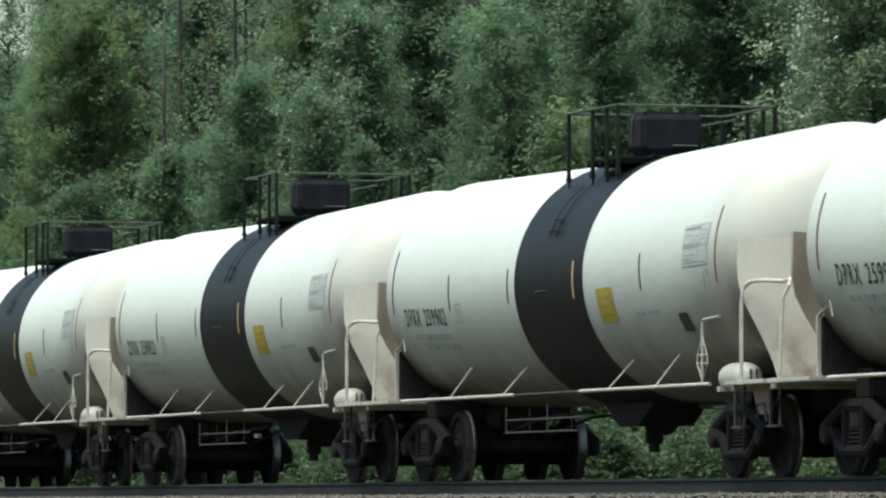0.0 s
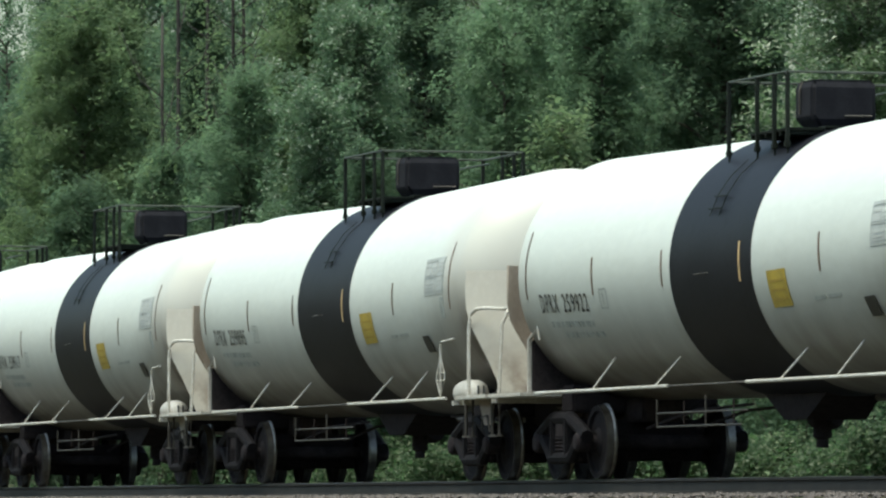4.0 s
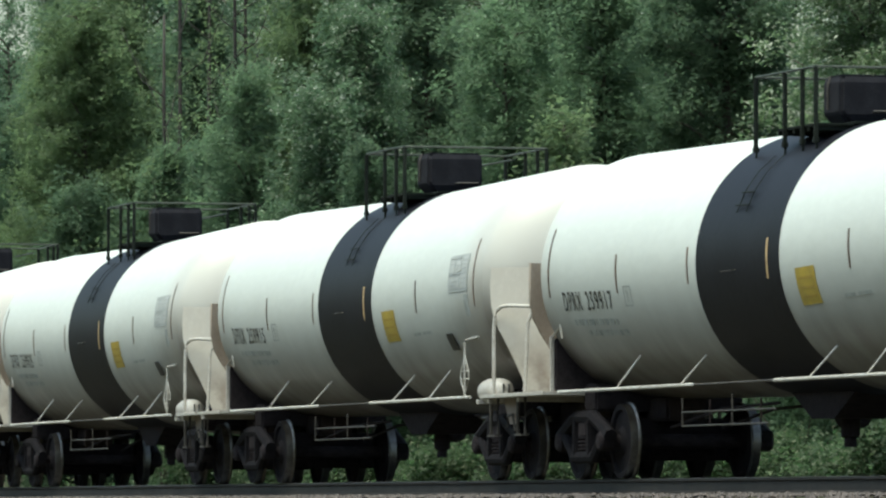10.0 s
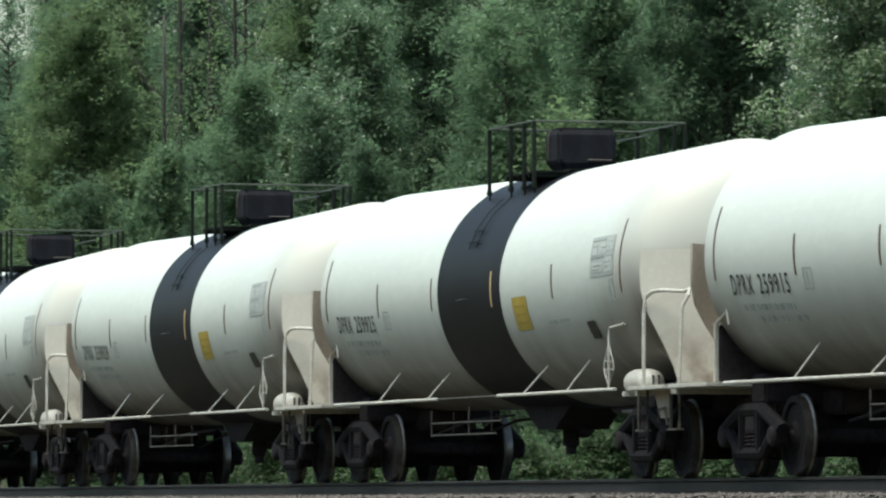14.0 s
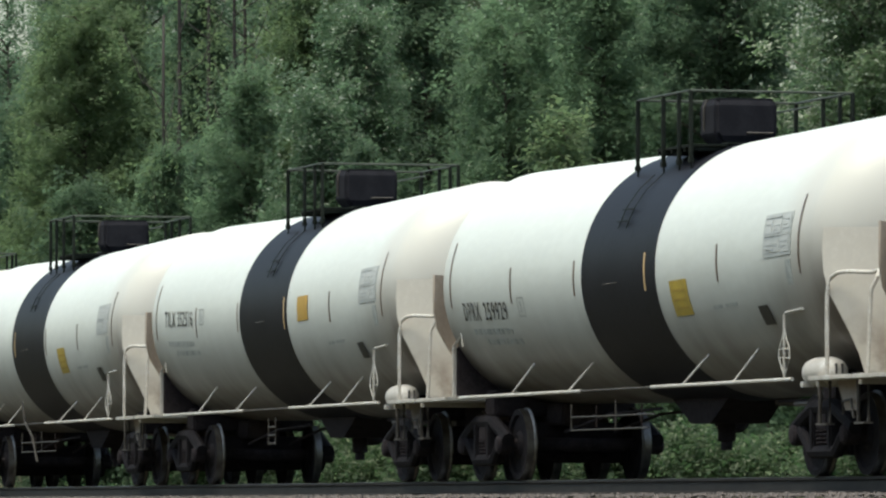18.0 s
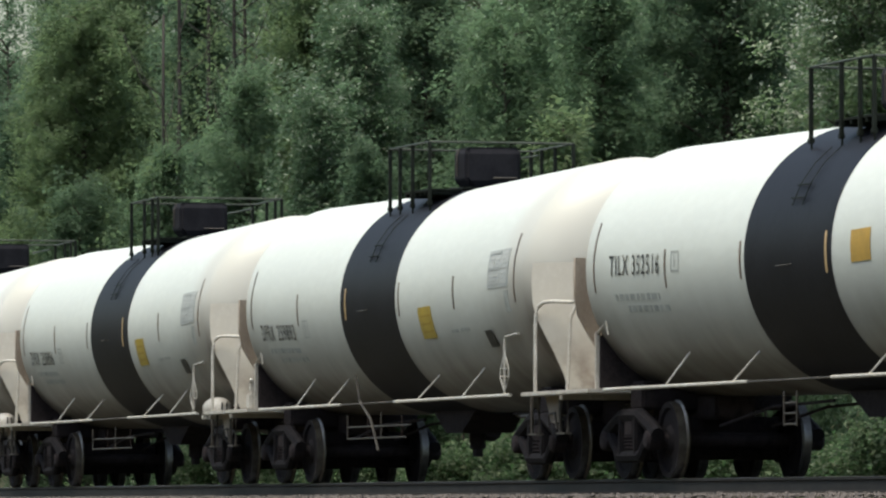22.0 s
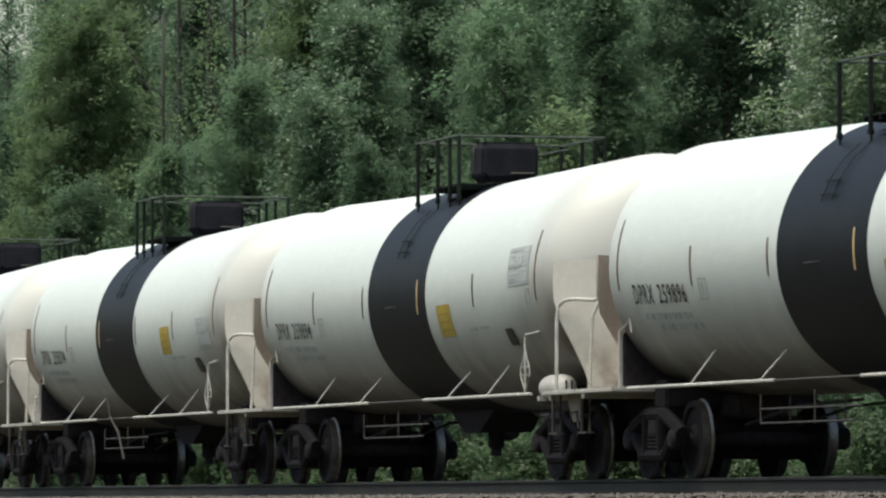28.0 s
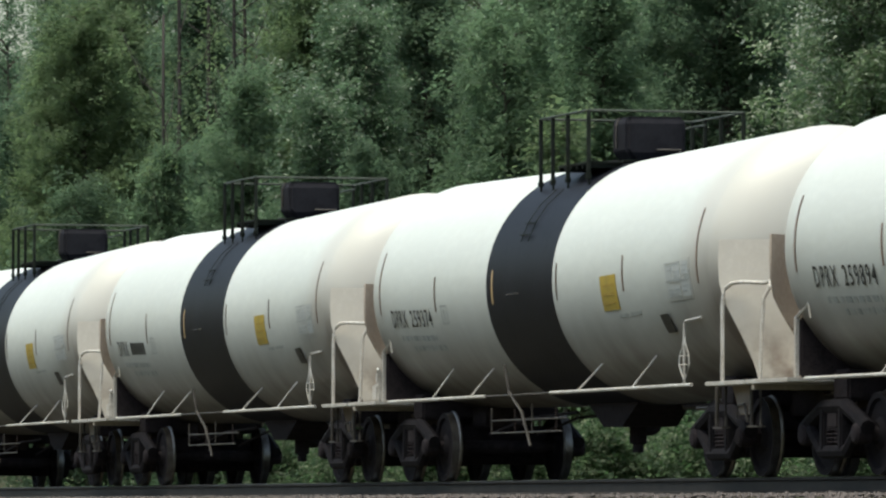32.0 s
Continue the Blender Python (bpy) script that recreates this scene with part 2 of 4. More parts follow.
def tube(bm, pts, r, seg=8, r2=None):
    """A round bar along a line of points, with mitred bends and capped ends."""
    pts = [Vector(p) for p in pts]
    rings = []
    for i, p in enumerate(pts):
        d = (pts[min(i + 1, len(pts) - 1)] - pts[max(i - 1, 0)]).normalized()
        side = d.cross(Vector((0, 0, 1)) if abs(d.z) < 0.9 else Vector((1, 0, 0))).normalized()
        other = d.cross(side)
        rr = r if r2 is None else r + (r2 - r) * i / (len(pts) - 1)
        rings.append([bm.verts.new(p + rr * (math.cos(a) * side + math.sin(a) * other)) for a in (2 * math.pi * k / seg for k in range(seg))])
    for a, b in zip(rings, rings[1:]):
        for k in range(seg):
            bm.faces.new((a[k], a[(k + 1) % seg], b[(k + 1) % seg], b[k]))
    bm.faces.new(rings[0][::-1])
    bm.faces.new(rings[-1])
    return bm


def lathe(bm, profile, frame_at, seg=64, close=True):
    """Turns (u, r) pairs round an axis; frame_at(u, r, angle) gives the place."""
    rings = []
    for u, r in profile:
        if r < 1e-4:
            rings.append([bm.verts.new(frame_at(u, 0, 0))])
        else:
            rings.append([bm.verts.new(frame_at(u, r, 2 * math.pi * k / seg)) for k in range(seg)])
    for a, b in zip(rings, rings[1:]):
        for k in range(seg):
            j = (k + 1) % seg
            if len(a) == 1:
                bm.faces.new((a[0], b[j], b[k]))
            elif len(b) == 1:
                bm.faces.new((a[k], a[j], b[0]))
            else:
                bm.faces.new((a[k], a[j], b[j], b[k]))
    bmesh.ops.recalc_face_normals(bm, faces=bm.faces)
    return bm


def mesh_of(name, verts, faces_n, material):
    """A mesh from an array of corners, faces_n corners to a face, none shared."""
    me = bpy.data.meshes.new(name)
    n = len(verts)
    me.vertices.add(n), me.loops.add(n), me.polygons.add(n // faces_n)
    me.vertices.foreach_set("co", np.asarray(verts, dtype=np.float32).ravel())
    me.loops.foreach_set("vertex_index", np.arange(n, dtype=np.int32))
    me.polygons.foreach_set("loop_start", np.arange(0, n, faces_n, dtype=np.int32))
    me.update(calc_edges=True)
    me.materials.append(material)
    return me


# ---- the track's line: a gentle curve ----
BEND, MID, OFF = 0.0008, -70.0, 25.711


def line(s, lat=0.0, z=0.0):
    """A point on the track's line at s metres along it, lat metres to the side away from the camera."""
    u = s - MID
    h = BEND * u
    return Vector((MID + u - BEND ** 2 * u ** 3 / 6 - lat * h, OFF + BEND * u * u / 2 + lat, z))


def car_pose(s):
    a, b = line(s + 6.0), line(s - 6.0)
    d = a - b
    return Matrix.Translation((a + b) / 2) @ Matrix.Rotation(math.atan2(d.y, d.x), 4, "Z")


# ---- ground, ballast, rails ----


def ground_height(lat):
    """Height of the ground by its distance from the track's middle, the wooded bank rising behind."""
    # the rise beyond -36 is unseen, added to block low sky light
    pts = [(-400, 45), (-110, 26), (-70, 12), (-46, 0.5), (-36, -1.9), (-20, -1.9), (-8, -1.5), (-4.6, -0.95), (-2.6, -0.24), (2.6, -0.24), (4.4, -0.75), (7, -0.55), (12, 0.2), (20, 3.0), (34, 9.0), (60, 20), (400, 60)]
    for (a, za), (b, zb) in zip(pts, pts[1:]):
        if lat <= b:
            return za + (zb - za) * (lat - a) / (b - a)
    return pts[-1][1]


def build_ground():
    bm = bmesh.new()
    lats = [-1500, -400, -110, -70, -46, -36, -28, -20, -14, -10, -8, -6.2, -4.6, -3.6, -2.6, -1.2, 0, 1.2, 2.6, 3.5, 4.4, 5.6, 7, 9, 12, 16, 20, 26, 34, 46, 60, 100, 200, 400, 1500]
    ss = [-2000, -900, -500, -400] + list(range(-340, 120, 6)) + [200, 400, 1200]
    grid = []
    for s in ss:
        row = []
        for q in lats:
            p = line(max(-400, min(200, s)), 0)
            p = Vector((p.x + (s - max(-400, min(200, s))), p.y + q, ground_height(q) + (0.12 * noise.noise((s * 0.13, q * 0.21, 0)) if abs(q) > 4.4 else 0)))
            row.append(bm.verts.new(p))
        grid.append(row)
    for a, b in zip(grid, grid[1:]):
        for k in range(len(lats) - 1):
            bm.faces.new((a[k], b[k], b[k + 1], a[k + 1]))
    bmesh.ops.recalc_face_normals(bm, faces=bm.faces)
    g = smooth(part("ground", bm, SOIL))
    if g.data.polygons[0].normal.z < 0:
        g.data.flip_normals()
    tagged(g, "grassy soil bank rising to the woods behind the track", "ground", kind="structure")


def build_rails():
    prof = [(-0.075, -0.185), (0.075, -0.185), (0.075, -0.172), (0.012, -0.155), (0.009, -0.05), (0.036, -0.035), (0.036, -0.008), (0.026, 0), (-0.026, 0), (-0.036, -0.008), (-0.036, -0.035), (-0.009, -0.05), (-0.012, -0.155), (-0.075, -0.172)]
    track = thing("railway_track", "brown steel rails on timber sleepers in grey ballast", "track", kind="structure")
    for lat in (-0.754, 0.754):
        bm = bmesh.new()
        rings = [[bm.verts.new(line(s, lat + y, z)) for y, z in prof] for s in range(-330, 131, 5)]
        for a, b in zip(rings, rings[1:]):
            for k in range(len(prof)):
                bm.faces.new((a[k], a[(k + 1) % len(prof)], b[(k + 1) % len(prof)], b[k]))
        bmesh.ops.recalc_face_normals(bm, faces=bm.faces)
        r = part("rail", bm, RAIL, track)
        r.data.materials.append(RAILTOP)
        for p in r.data.polygons:
            if p.center.z > -0.006:
                p.material_index = 1
    bm = bmesh.new()
    box(bm, (0, 0, 0), (0.22, 2.6, 0.17), None, 0.012)
    first = part("sleeper", bm, TIMBER, track)
    k = 0
    for s in np.arange(-150, -30, 0.5):
        o = first if k == 0 else new("sleeper", first.data)
        o.parent = track
        o.location, o.rotation_euler = line(s, 0.02 * math.sin(s * 7), -0.272), (0, 0, BEND * (s - MID))
        k += 1
    # ballast stones on the crib and shoulders
    rng = np.random.default_rng(4)
    n = 30000
    s = rng.uniform(-150, -45, n)
    lat = np.where(rng.random(n) < 0.72, rng.uniform(-3.6, -1.0, n), rng.uniform(-1.0, 3.4, n))
    gh = np.array([ground_height(q) for q in lat])
    r = rng.uniform(0.025, 0.055, n)
    u = s - MID
    c = np.stack([MID + u - lat * BEND * u, OFF + BEND * u * u / 2 + lat, gh + r * 0.35], 1)
    oct_v = np.array([(1, 0, 0), (0, 1, 0), (-1, 0, 0), (0, -1, 0), (0, 0, 1), (0, 0, -1)], float)
    oct_f = np.array([(0, 1, 4), (1, 2, 4), (2, 3, 4), (3, 0, 4), (1, 0, 5), (2, 1, 5), (3, 2, 5), (0, 3, 5)])
    ang = rng.uniform(0, 6.28, n)
    ca, sa = np.cos(ang), np.sin(ang)
    v = oct_v[None] * rng.uniform(0.65, 1.25, (n, 6, 1)) * np.stack([np.ones(n), rng.uniform(0.6, 1, n), rng.uniform(0.55, 0.9, n)], 1)[:, None]
    v = np.stack([v[..., 0] * ca[:, None] - v[..., 1] * sa[:, None], v[..., 0] * sa[:, None] + v[..., 1] * ca[:, None], v[..., 2] + 0.3 * v[..., 0]], -1)
    v = v * r[:, None, None] + c[:, None]
    tri = v[:, oct_f.ravel()].reshape(-1, 3)
    tagged(new("ballast", mesh_of("ballast", tri, 3, STONE)), "grey crushed stone ballast under the rails", "ballast", kind="stuff")
    return track


# ---- tank cars ----
R, AXIS, SLOPE, CAR, MIDDLE, BOGIE = 1.52, 2.433, 0.0100, 18.0, -0.35, -0.70
END = {1: 7.30, -1: -7.80}


def on_tank(a, ang, lift=0.0, side=-1):
    """A point of the tank's skin at a metres along the car, ang degrees above the waist, on the camera's side (-1)."""
    g = math.asin(max(-1.0, min(1.0, math.sin(radians(ang)) + 0.005 * abs(a))))
    return Vector((a, side * (R + lift) * math.cos(g), AXIS + SLOPE * abs(a) + (R + lift) * math.sin(g)))


def patch(bm, a0, a1, g0, g1, lift=0.006, side=-1, n=5, m=2, skew=0.0):
    """A curved sheet that lies on the tank."""
    rows = [[bm.verts.new(on_tank(a0 + (a1 - a0) * i / m + skew * (j / n), g0 + (g1 - g0) * j / n, lift, side)) for i in range(m + 1)] for j in range(n + 1)]
    for r, q in zip(rows, rows[1:]):
        for i in range(m):
            bm.faces.new((r[i], r[i + 1], q[i + 1], q[i]) if side < 0 else (r[i], q[i], q[i + 1], r[i + 1]))
    res = bmesh.ops.extrude_face_region(bm, geom=list(bm.faces))
    for v in [e for e in res["geom"] if isinstance(e, bmesh.types.BMVert)]:
        v.co = v.co + Vector((0, side * 0.002, 0)) * -1.5
    bmesh.ops.recalc_face_normals(bm, faces=bm.faces)
    return bm


def ring_place(u, r, ang):
    return Vector((u, r * math.cos(ang), AXIS + SLOPE * abs(u) + r * math.sin(ang)))


def head_profile(sign):
    out = []
    for k in range(13):
        t = math.pi / 2 * k / 12
        out.append((END[sign] + sign * 0.76 * math.sin(t), R * math.cos(t) ** 0.9 if k < 12 else 0))
    return out


def letters(text, height, width, material, parent, a0, ang, name):
    """Lettering wrapped on the tank's skin, starting at a0 along the car, centred at ang."""
    cu = bpy.data.curves.new(name, "FONT")
    cu.body, cu.size, cu.align_x, cu.align_y = text, 1.0, "LEFT", "CENTER"
    cu.offset, cu.resolution_u, cu.space_character = 0.006, 3, 1.18
    ob = new(name, cu)
    me = bpy.data.meshes.new_from_object(ob.evaluated_get(bpy.context.evaluated_depsgraph_get()))
    bpy.data.objects.remove(ob)
    bpy.data.curves.remove(cu)
    bm = bmesh.new()
    bm.from_mesh(me)
    bpy.data.meshes.remove(me)
    xs, ys = [v.co.x for v in bm.verts], [v.co.y for v in bm.verts]
    kx, ky = width / (max(xs) - min(xs)), height / (max(ys) - min(ys))
    x0, y0 = min(xs), (max(ys) + min(ys)) / 2
    for v in bm.verts:
        up = (v.co.y - y0) * ky
        v.co = on_tank(a0 + (v.co.x - x0) * kx, ang + math.degrees(up / R), 0.012)
    return part(name, bm, material, parent, "black painted lettering")


def crisp(ob, limit=0.6):
    """Smooth shading that keeps real corners sharp."""
    bm = bmesh.new()
    bm.from_mesh(ob.data)
    for e in bm.edges:
        e.smooth = e.calc_face_angle(3.0) < limit
    bm.to_mesh(ob.data)
    bm.free()
    return smooth(ob)


def wheelset(parent, at):
    """Axle with two flanged wheels; it turns about its own axle."""
    bm = bmesh.new()

    def place(u, r, ang):
        return Vector((r * math.cos(ang), u, r * math.sin(ang)))
    lathe(bm, [(-0.95, 0), (-0.95, 0.075), (-0.66, 0.09), (0.66, 0.09), (0.95, 0.075), (0.95, 0)], place, 12)
    ax = smooth(part("wheelset", bm, IRON, parent))
    ax.location = (at, 0, 0.457)
    for sgn in (-1, 1):
        bm = bmesh.new()
        lathe(bm, [(sgn * 0.845, 0.09), (sgn * 0.85, 0.13), (sgn * 0.80, 0.18), (sgn * 0.795, 0.36), (sgn * 0.83, 0.385), (sgn * 0.83, 0.452), (sgn * 0.735, 0.457), (sgn * 0.715, 0.482), (sgn * 0.695, 0.478), (sgn * 0.69, 0.40), (sgn * 0.74, 0.36), (sgn * 0.74, 0.16), (sgn * 0.68, 0.13), (sgn * 0.68, 0.09)], place, 40)
        w = part("wheel", bm, WHEEL, ax, "dark steel wheel with a worn bright tread")
        w.data.materials.append(TREAD)
        for p in w.data.polygons:
            rr = math.hypot(p.center.x, p.center.z)
            if rr > 0.44:
                p.material_index = 1
        crisp(w)
    return ax


def truck(parent, at):
    """Three-piece freight truck: side frames with springs and bearing caps, bolster, brake beams."""
    bm = bmesh.new()
    box(bm, (at, 0, 0.62), (0.36, 2.1, 0.26), None, 0.03)
    box(bm, (at, 0, 0.80), (0.44, 0.5, 0.12), None, 0.02)
    bol = part("truck_bolster", bm, IRON, parent)
    for sgn in (-1, 1):
        y = sgn * 1.0
        bm = bmesh.new()
        tube(bm, [(at - 1.05, y, 0.52), (at - 0.78, y, 0.62), (at - 0.35, y, 0.76), (at + 0.35, y, 0.76), (at + 0.78, y, 0.62), (at + 1.05, y, 0.52)], 0.085, 8)
        tube(bm, [(at - 0.80, y, 0.52), (at - 0.42, y, 0.27), (at + 0.42, y, 0.27), (at + 0.80, y, 0.52)], 0.08, 8)
        for k in (-0.3, 0.3):
            box(bm, (at + k, y, 0.52), (0.11, 0.15, 0.5), None, 0.02)
        part("side_frame", bm, WHEEL, parent, "cast steel truck side frame caked in grime")
        for k in (-0.13, 0.0, 0.13):
            bm = bmesh.new()
            tube(bm, [(at + k + 0.055 * math.cos(i * 1.05), y + 0.055 * math.sin(i * 1.05), 0.33 + i * 0.0075) for i in range(32)], 0.013, 5)
            part("spring", bm, IRON, parent)
        for k in (-0.89, 0.89):
            bm = bmesh.new()
            lathe(bm, [(sgn * 0.93, 0), (sgn * 0.93, 0.12), (sgn * 1.08, 0.12), (sgn * 1.11, 0.09), (sgn * 1.12, 0)], lambda u, r, g: Vector((at + k + r * math.cos(g), u, 0.457 + r * math.sin(g))), 16)
            part("bearing_cap", bm, IRON, parent, "round rusty bearing end cap")
    for k in (-0.5, 0.5):
        bm = bmesh.new()
        tube(bm, [(at + k, -0.72, 0.42), (at + k * 0.8, 0, 0.36), (at + k, 0.72, 0.42)], 0.04, 6)
        part("brake_beam", bm, IRON, parent)
    bm = bmesh.new()
    box(bm, (at, 0, 0.30), (0.6, 1.7, 0.14), None, 0.03)
    part("spring_plank", bm, IRON, parent)


def coupler(parent, sgn):
    bm = bmesh.new()
    box(bm, (MIDDLE + sgn * 8.45, 0, 0.86), (0.9, 0.36, 0.34), None, 0.03)
    box(bm, (MIDDLE + sgn * 7.2, 0, 0.86), (1.7, 0.5, 0.30), None, 0.03)
    part("stub_sill", bm, RUSTY, parent, "rusty brown stub sill")
    bm = bmesh.new()
    box(bm, (MIDDLE + sgn * 8.93, sgn * 0.06, 0.86), (0.14, 0.26, 0.28), None, 0.05)
    box(bm, (MIDDLE + sgn * 8.80, -sgn * 0.10, 0.86), (0.22, 0.12, 0.26), None, 0.04)
    part("coupler_knuckle", bm, IRON, parent)
    bm = bmesh.new()
    tube(bm, [(MIDDLE + sgn * 8.7, -0.35, 0.80), (MIDDLE + sgn * 8.72, -0.38, 0.55), (MIDDLE + sgn * 8.85, -0.30, 0.36), (MIDDLE + sgn * 8.98, -0.2, 0.33)], 0.028, 6)
    part("brake_hose", bm, IRON, parent)


def head_shield(parent, sgn):
    """Half-height dished shield in front of the tank's end, tapering to the sill."""
    bm = bmesh.new()
    grid = []
    zs = [1.08, 1.3, 1.55, 1.8, 1.98, 2.2, 2.45, 2.68]
    half = [1.04, 1.13, 1.25, 1.37, 1.45, 1.49, 1.50, 1.49] if sgn > 0 else [0.82, 0.95, 1.11, 1.29, 1.42, 1.49, 1.50, 1.49]
    for z, h in zip(zs, half):
        row = []
        for k in range(15):
            y = h * (2 * k / 14 - 1)
            q = min(1.0, (y * y + min(0.0, z - 2.05) ** 2) / 1.57 ** 2)
            row.append(bm.verts.new((END[sgn] + sgn * ((0.10 if sgn > 0 else 0.42) + 0.80 * (1 - q) ** 0.5), y, z)))
        grid.append(row)
    for a, b in zip(grid, grid[1:]):
        for k in range(14):
            bm.faces.new((a[k], a[k + 1], b[k + 1], b[k]))
    bmesh.ops.recalc_face_normals(bm, faces=bm.faces)
    bmesh.ops.solidify(bm, geom=list(bm.faces), thickness=0.025)
    for e in bm.edges:
        e.smooth = e.calc_face_angle(3.0) < 0.6
    shield = smooth(part("head_shield", bm, SHIELD if sgn > 0 else SHIELD_BACK, parent, "dusty cream steel head shield"))
    if sgn > 0:
        for y, z, w, h in ((-0.62, 2.45, 0.07, 0.05), (-0.50, 2.45, 0.05, 0.05)):
            bm = bmesh.new()
            box(bm, (END[1] + 0.12 + 0.80 * (1 - y * y / 1.57 ** 2) ** 0.5, y, z), (0.03, w, h), None, 0.006)
            part("shield_lug", bm, BAR, shield, "small dull steel lug")


def side_rail(parent, y, variant):
    """Pale pipe along the car's side, slanted braces up to the tank, end posts."""
    sg = 1 if y > 0 else -1
    z = 1.062
    b = variant == "b"
    left, right = (-2.6, 0.4) if b else (-1.95, 1.0)
    for a0, a1, r in ((-7.5, left, 0.022), (left, right, 0.012), (right, 6.3, 0.022)):
        bm = bmesh.new()
        tube(bm, [(a0, y, z), (a1, y, z)], r, 8)
        part("side_pipe", bm, PALE if r > 0.02 else BAR, parent)
    for a in (-5.25, -3.35, 1.6, 3.9) if b else (-5.05, -2.5, 2.2, 4.15):
        bm = bmesh.new()
        g = -44
        p = on_tank(a + 0.12, g, 0.0, sg)
        tube(bm, [(a, y, z), p], 0.014, 6)
        part("brace", bm, PALE, parent)
    if b and sg < 0:
        bm = bmesh.new()
        tube(bm, [(-1.52, -1.45, 1.45), (-1.42, -1.42, 1.10), (-1.05, -1.36, 0.85), (-0.78, -1.32, 0.42)], 0.02, 6)
        part("drain_pipe", bm, BAR, parent, "dull bent drain pipe hanging from the tank")


def end_post(parent, a, y, diamond):
    """Upright with an arm to the tank; on one end it carries a diamond-shaped placard holder."""
    bm = bmesh.new()
    sg = 1 if y > 0 else -1
    arm = on_tank(a + 0.62, -28, 0.02, sg)
    tube(bm, [(a, y, 1.06), (a, y, 1.78), (a + 0.05, y, 1.80), arm], 0.017, 6)
    part("end_post", bm, PALE, parent)
    if diamond:
        bm = bmesh.new()
        for q in (-1, 1):
            tube(bm, [(a, y, 1.64), (a + q * 0.03, y + q * 0.008, 1.54), (a + q * 0.11, y + q * 0.022, 1.40), (a + q * 0.12, y + q * 0.024, 1.30), (a + q * 0.04, y + q * 0.008, 1.16), (a, y, 1.10)], 0.009, 6)
        tube(bm, [(a - 0.11, y - 0.022, 1.40), (a + 0.11, y + 0.022, 1.40)], 0.009, 6)
        tube(bm, [(a - 0.12, y - 0.024, 1.30), (a + 0.12, y + 0.024, 1.30)], 0.009, 6)
        part("placard_holder", bm, PALE, parent, "diamond-shaped wire placard holder")


def end_platform(parent, sgn, variant):
    """Steel platform over the truck end with steps and, at the brake end, a hoop handrail."""
    bm = bmesh.new()
    box(bm, (MIDDLE + sgn * 8.22, 0, 1.055), (1.45, 3.0, 0.05), None, 0.008)
    box(bm, (MIDDLE + sgn * 8.93, 0, 1.03), (0.05, 2.8, 0.12), None, 0.008)
    part("end_platform", bm, PALE, parent, "dusty white end platform")
    for y in (-1.32, 1.32):
        for a in ((7.2, 8.5) if sgn > 0 else ()):
            bm = bmesh.new()
            tube(bm, [(a - 0.17, y, 1.05), (a - 0.17, y, 0.56), (a + 0.17, y, 0.56), (a + 0.17, y, 1.05)], 0.022, 6)
            box(bm, (a, y, 0.56), (0.36, 0.10, 0.02))
            part("sill_step", bm, BAR, parent)
        if sgn > 0:
            bm = bmesh.new()
            k = y / 1.32
            tube(bm, [(7.72, 1.47 * k, 1.07), (7.72, 1.47 * k, 1.92), (7.74, 1.465 * k, 2.04), (7.80, 1.45 * k, 2.13), (7.92, 1.42 * k, 2.18), (8.1, 1.36 * k, 2.19), (8.45, 1.20 * k, 2.17), (8.58, 1.17 * k, 2.19), (8.62, 1.20 * k, 2.12), (8.58, 1.26 * k, 1.98), (8.58, 1.30 * k, 1.07)], 0.024, 8)
            part("handrail", bm, PALE, parent, "pale hoop handrail at the platform")
        else:
            bm = bmesh.new()
            box(bm, (-8.04, y, 1.40), (0.05, 0.05, 0.72), None, 0.008)
            tube(bm, [(-8.04, y, 1.75), (-7.55, y * 1.03, 1.86), (-7.42, y * 1.04, 1.90)], 0.02, 6)
            tube(bm, [(-7.75, y * 1.02, 2.10), (-7.50, y * 1.05, 1.98), (-7.42, y * 1.04, 1.72)], 0.013, 6)
            part("end_bracket", bm, PALE, parent)
    if sgn > 0 and variant != "b":
        bm = bmesh.new()
        prof = [(0, 0), (0.015, 0.06), (0.06, 0.11), (0.16, 0.15), (0.30, 0.165), (0.72, 0.165), (0.86, 0.15), (0.95, 0.11), (0.99, 0.06), (1.0, 0)]
        lathe(bm, prof, lambda u, r, g: Vector((6.38 + u, -1.22 + r * math.cos(g), 1.13 + r * math.sin(g))), 24)
        d = smooth(part("reservoir_drum", bm, PALE, parent, "white rounded reservoir drum"))
        bm = bmesh.new()
        for k in (-0.03, 0.04):
            box(bm, (7.36, -1.22 + k, 1.16), (0.05, 0.02, 0.11))
        part("drum_mark", bm, INK, d)
        for x in (6.6, 7.15):
            bm = bmesh.new()
            box(bm, (x, -1.22, 1.0), (0.08, 0.34, 0.06))
            part("drum_bracket", bm, PALE, parent)
    if sgn < 0 and variant == "b":
        bm = bmesh.new()
        box(bm, (-8.34, -1.30, 1.20), (0.24, 0.16, 0.24), None, 0.03)
        box(bm, (-8.34, -1.30, 1.40), (0.14, 0.10, 0.18), None, 0.03)
        tube(bm, [(-8.34, -1.33, 1.42), (-8.30, -1.34, 1.52), (-8.22, -1.34, 1.50)], 0.02, 6)
        part("brake_gear_box", bm, PALE, parent, "small white hand brake gear box")
    if sgn < 0:
        # black sheet added for the shaded lower back of the head shield
        bm = bmesh.new()
        box(bm, (-8.0, 0, 1.41), (0.06, 2.6, 0.66), None, 0.02)
        part("end_web", bm, IRON, parent, "black sheet standing in for deep shade under the tank's end")
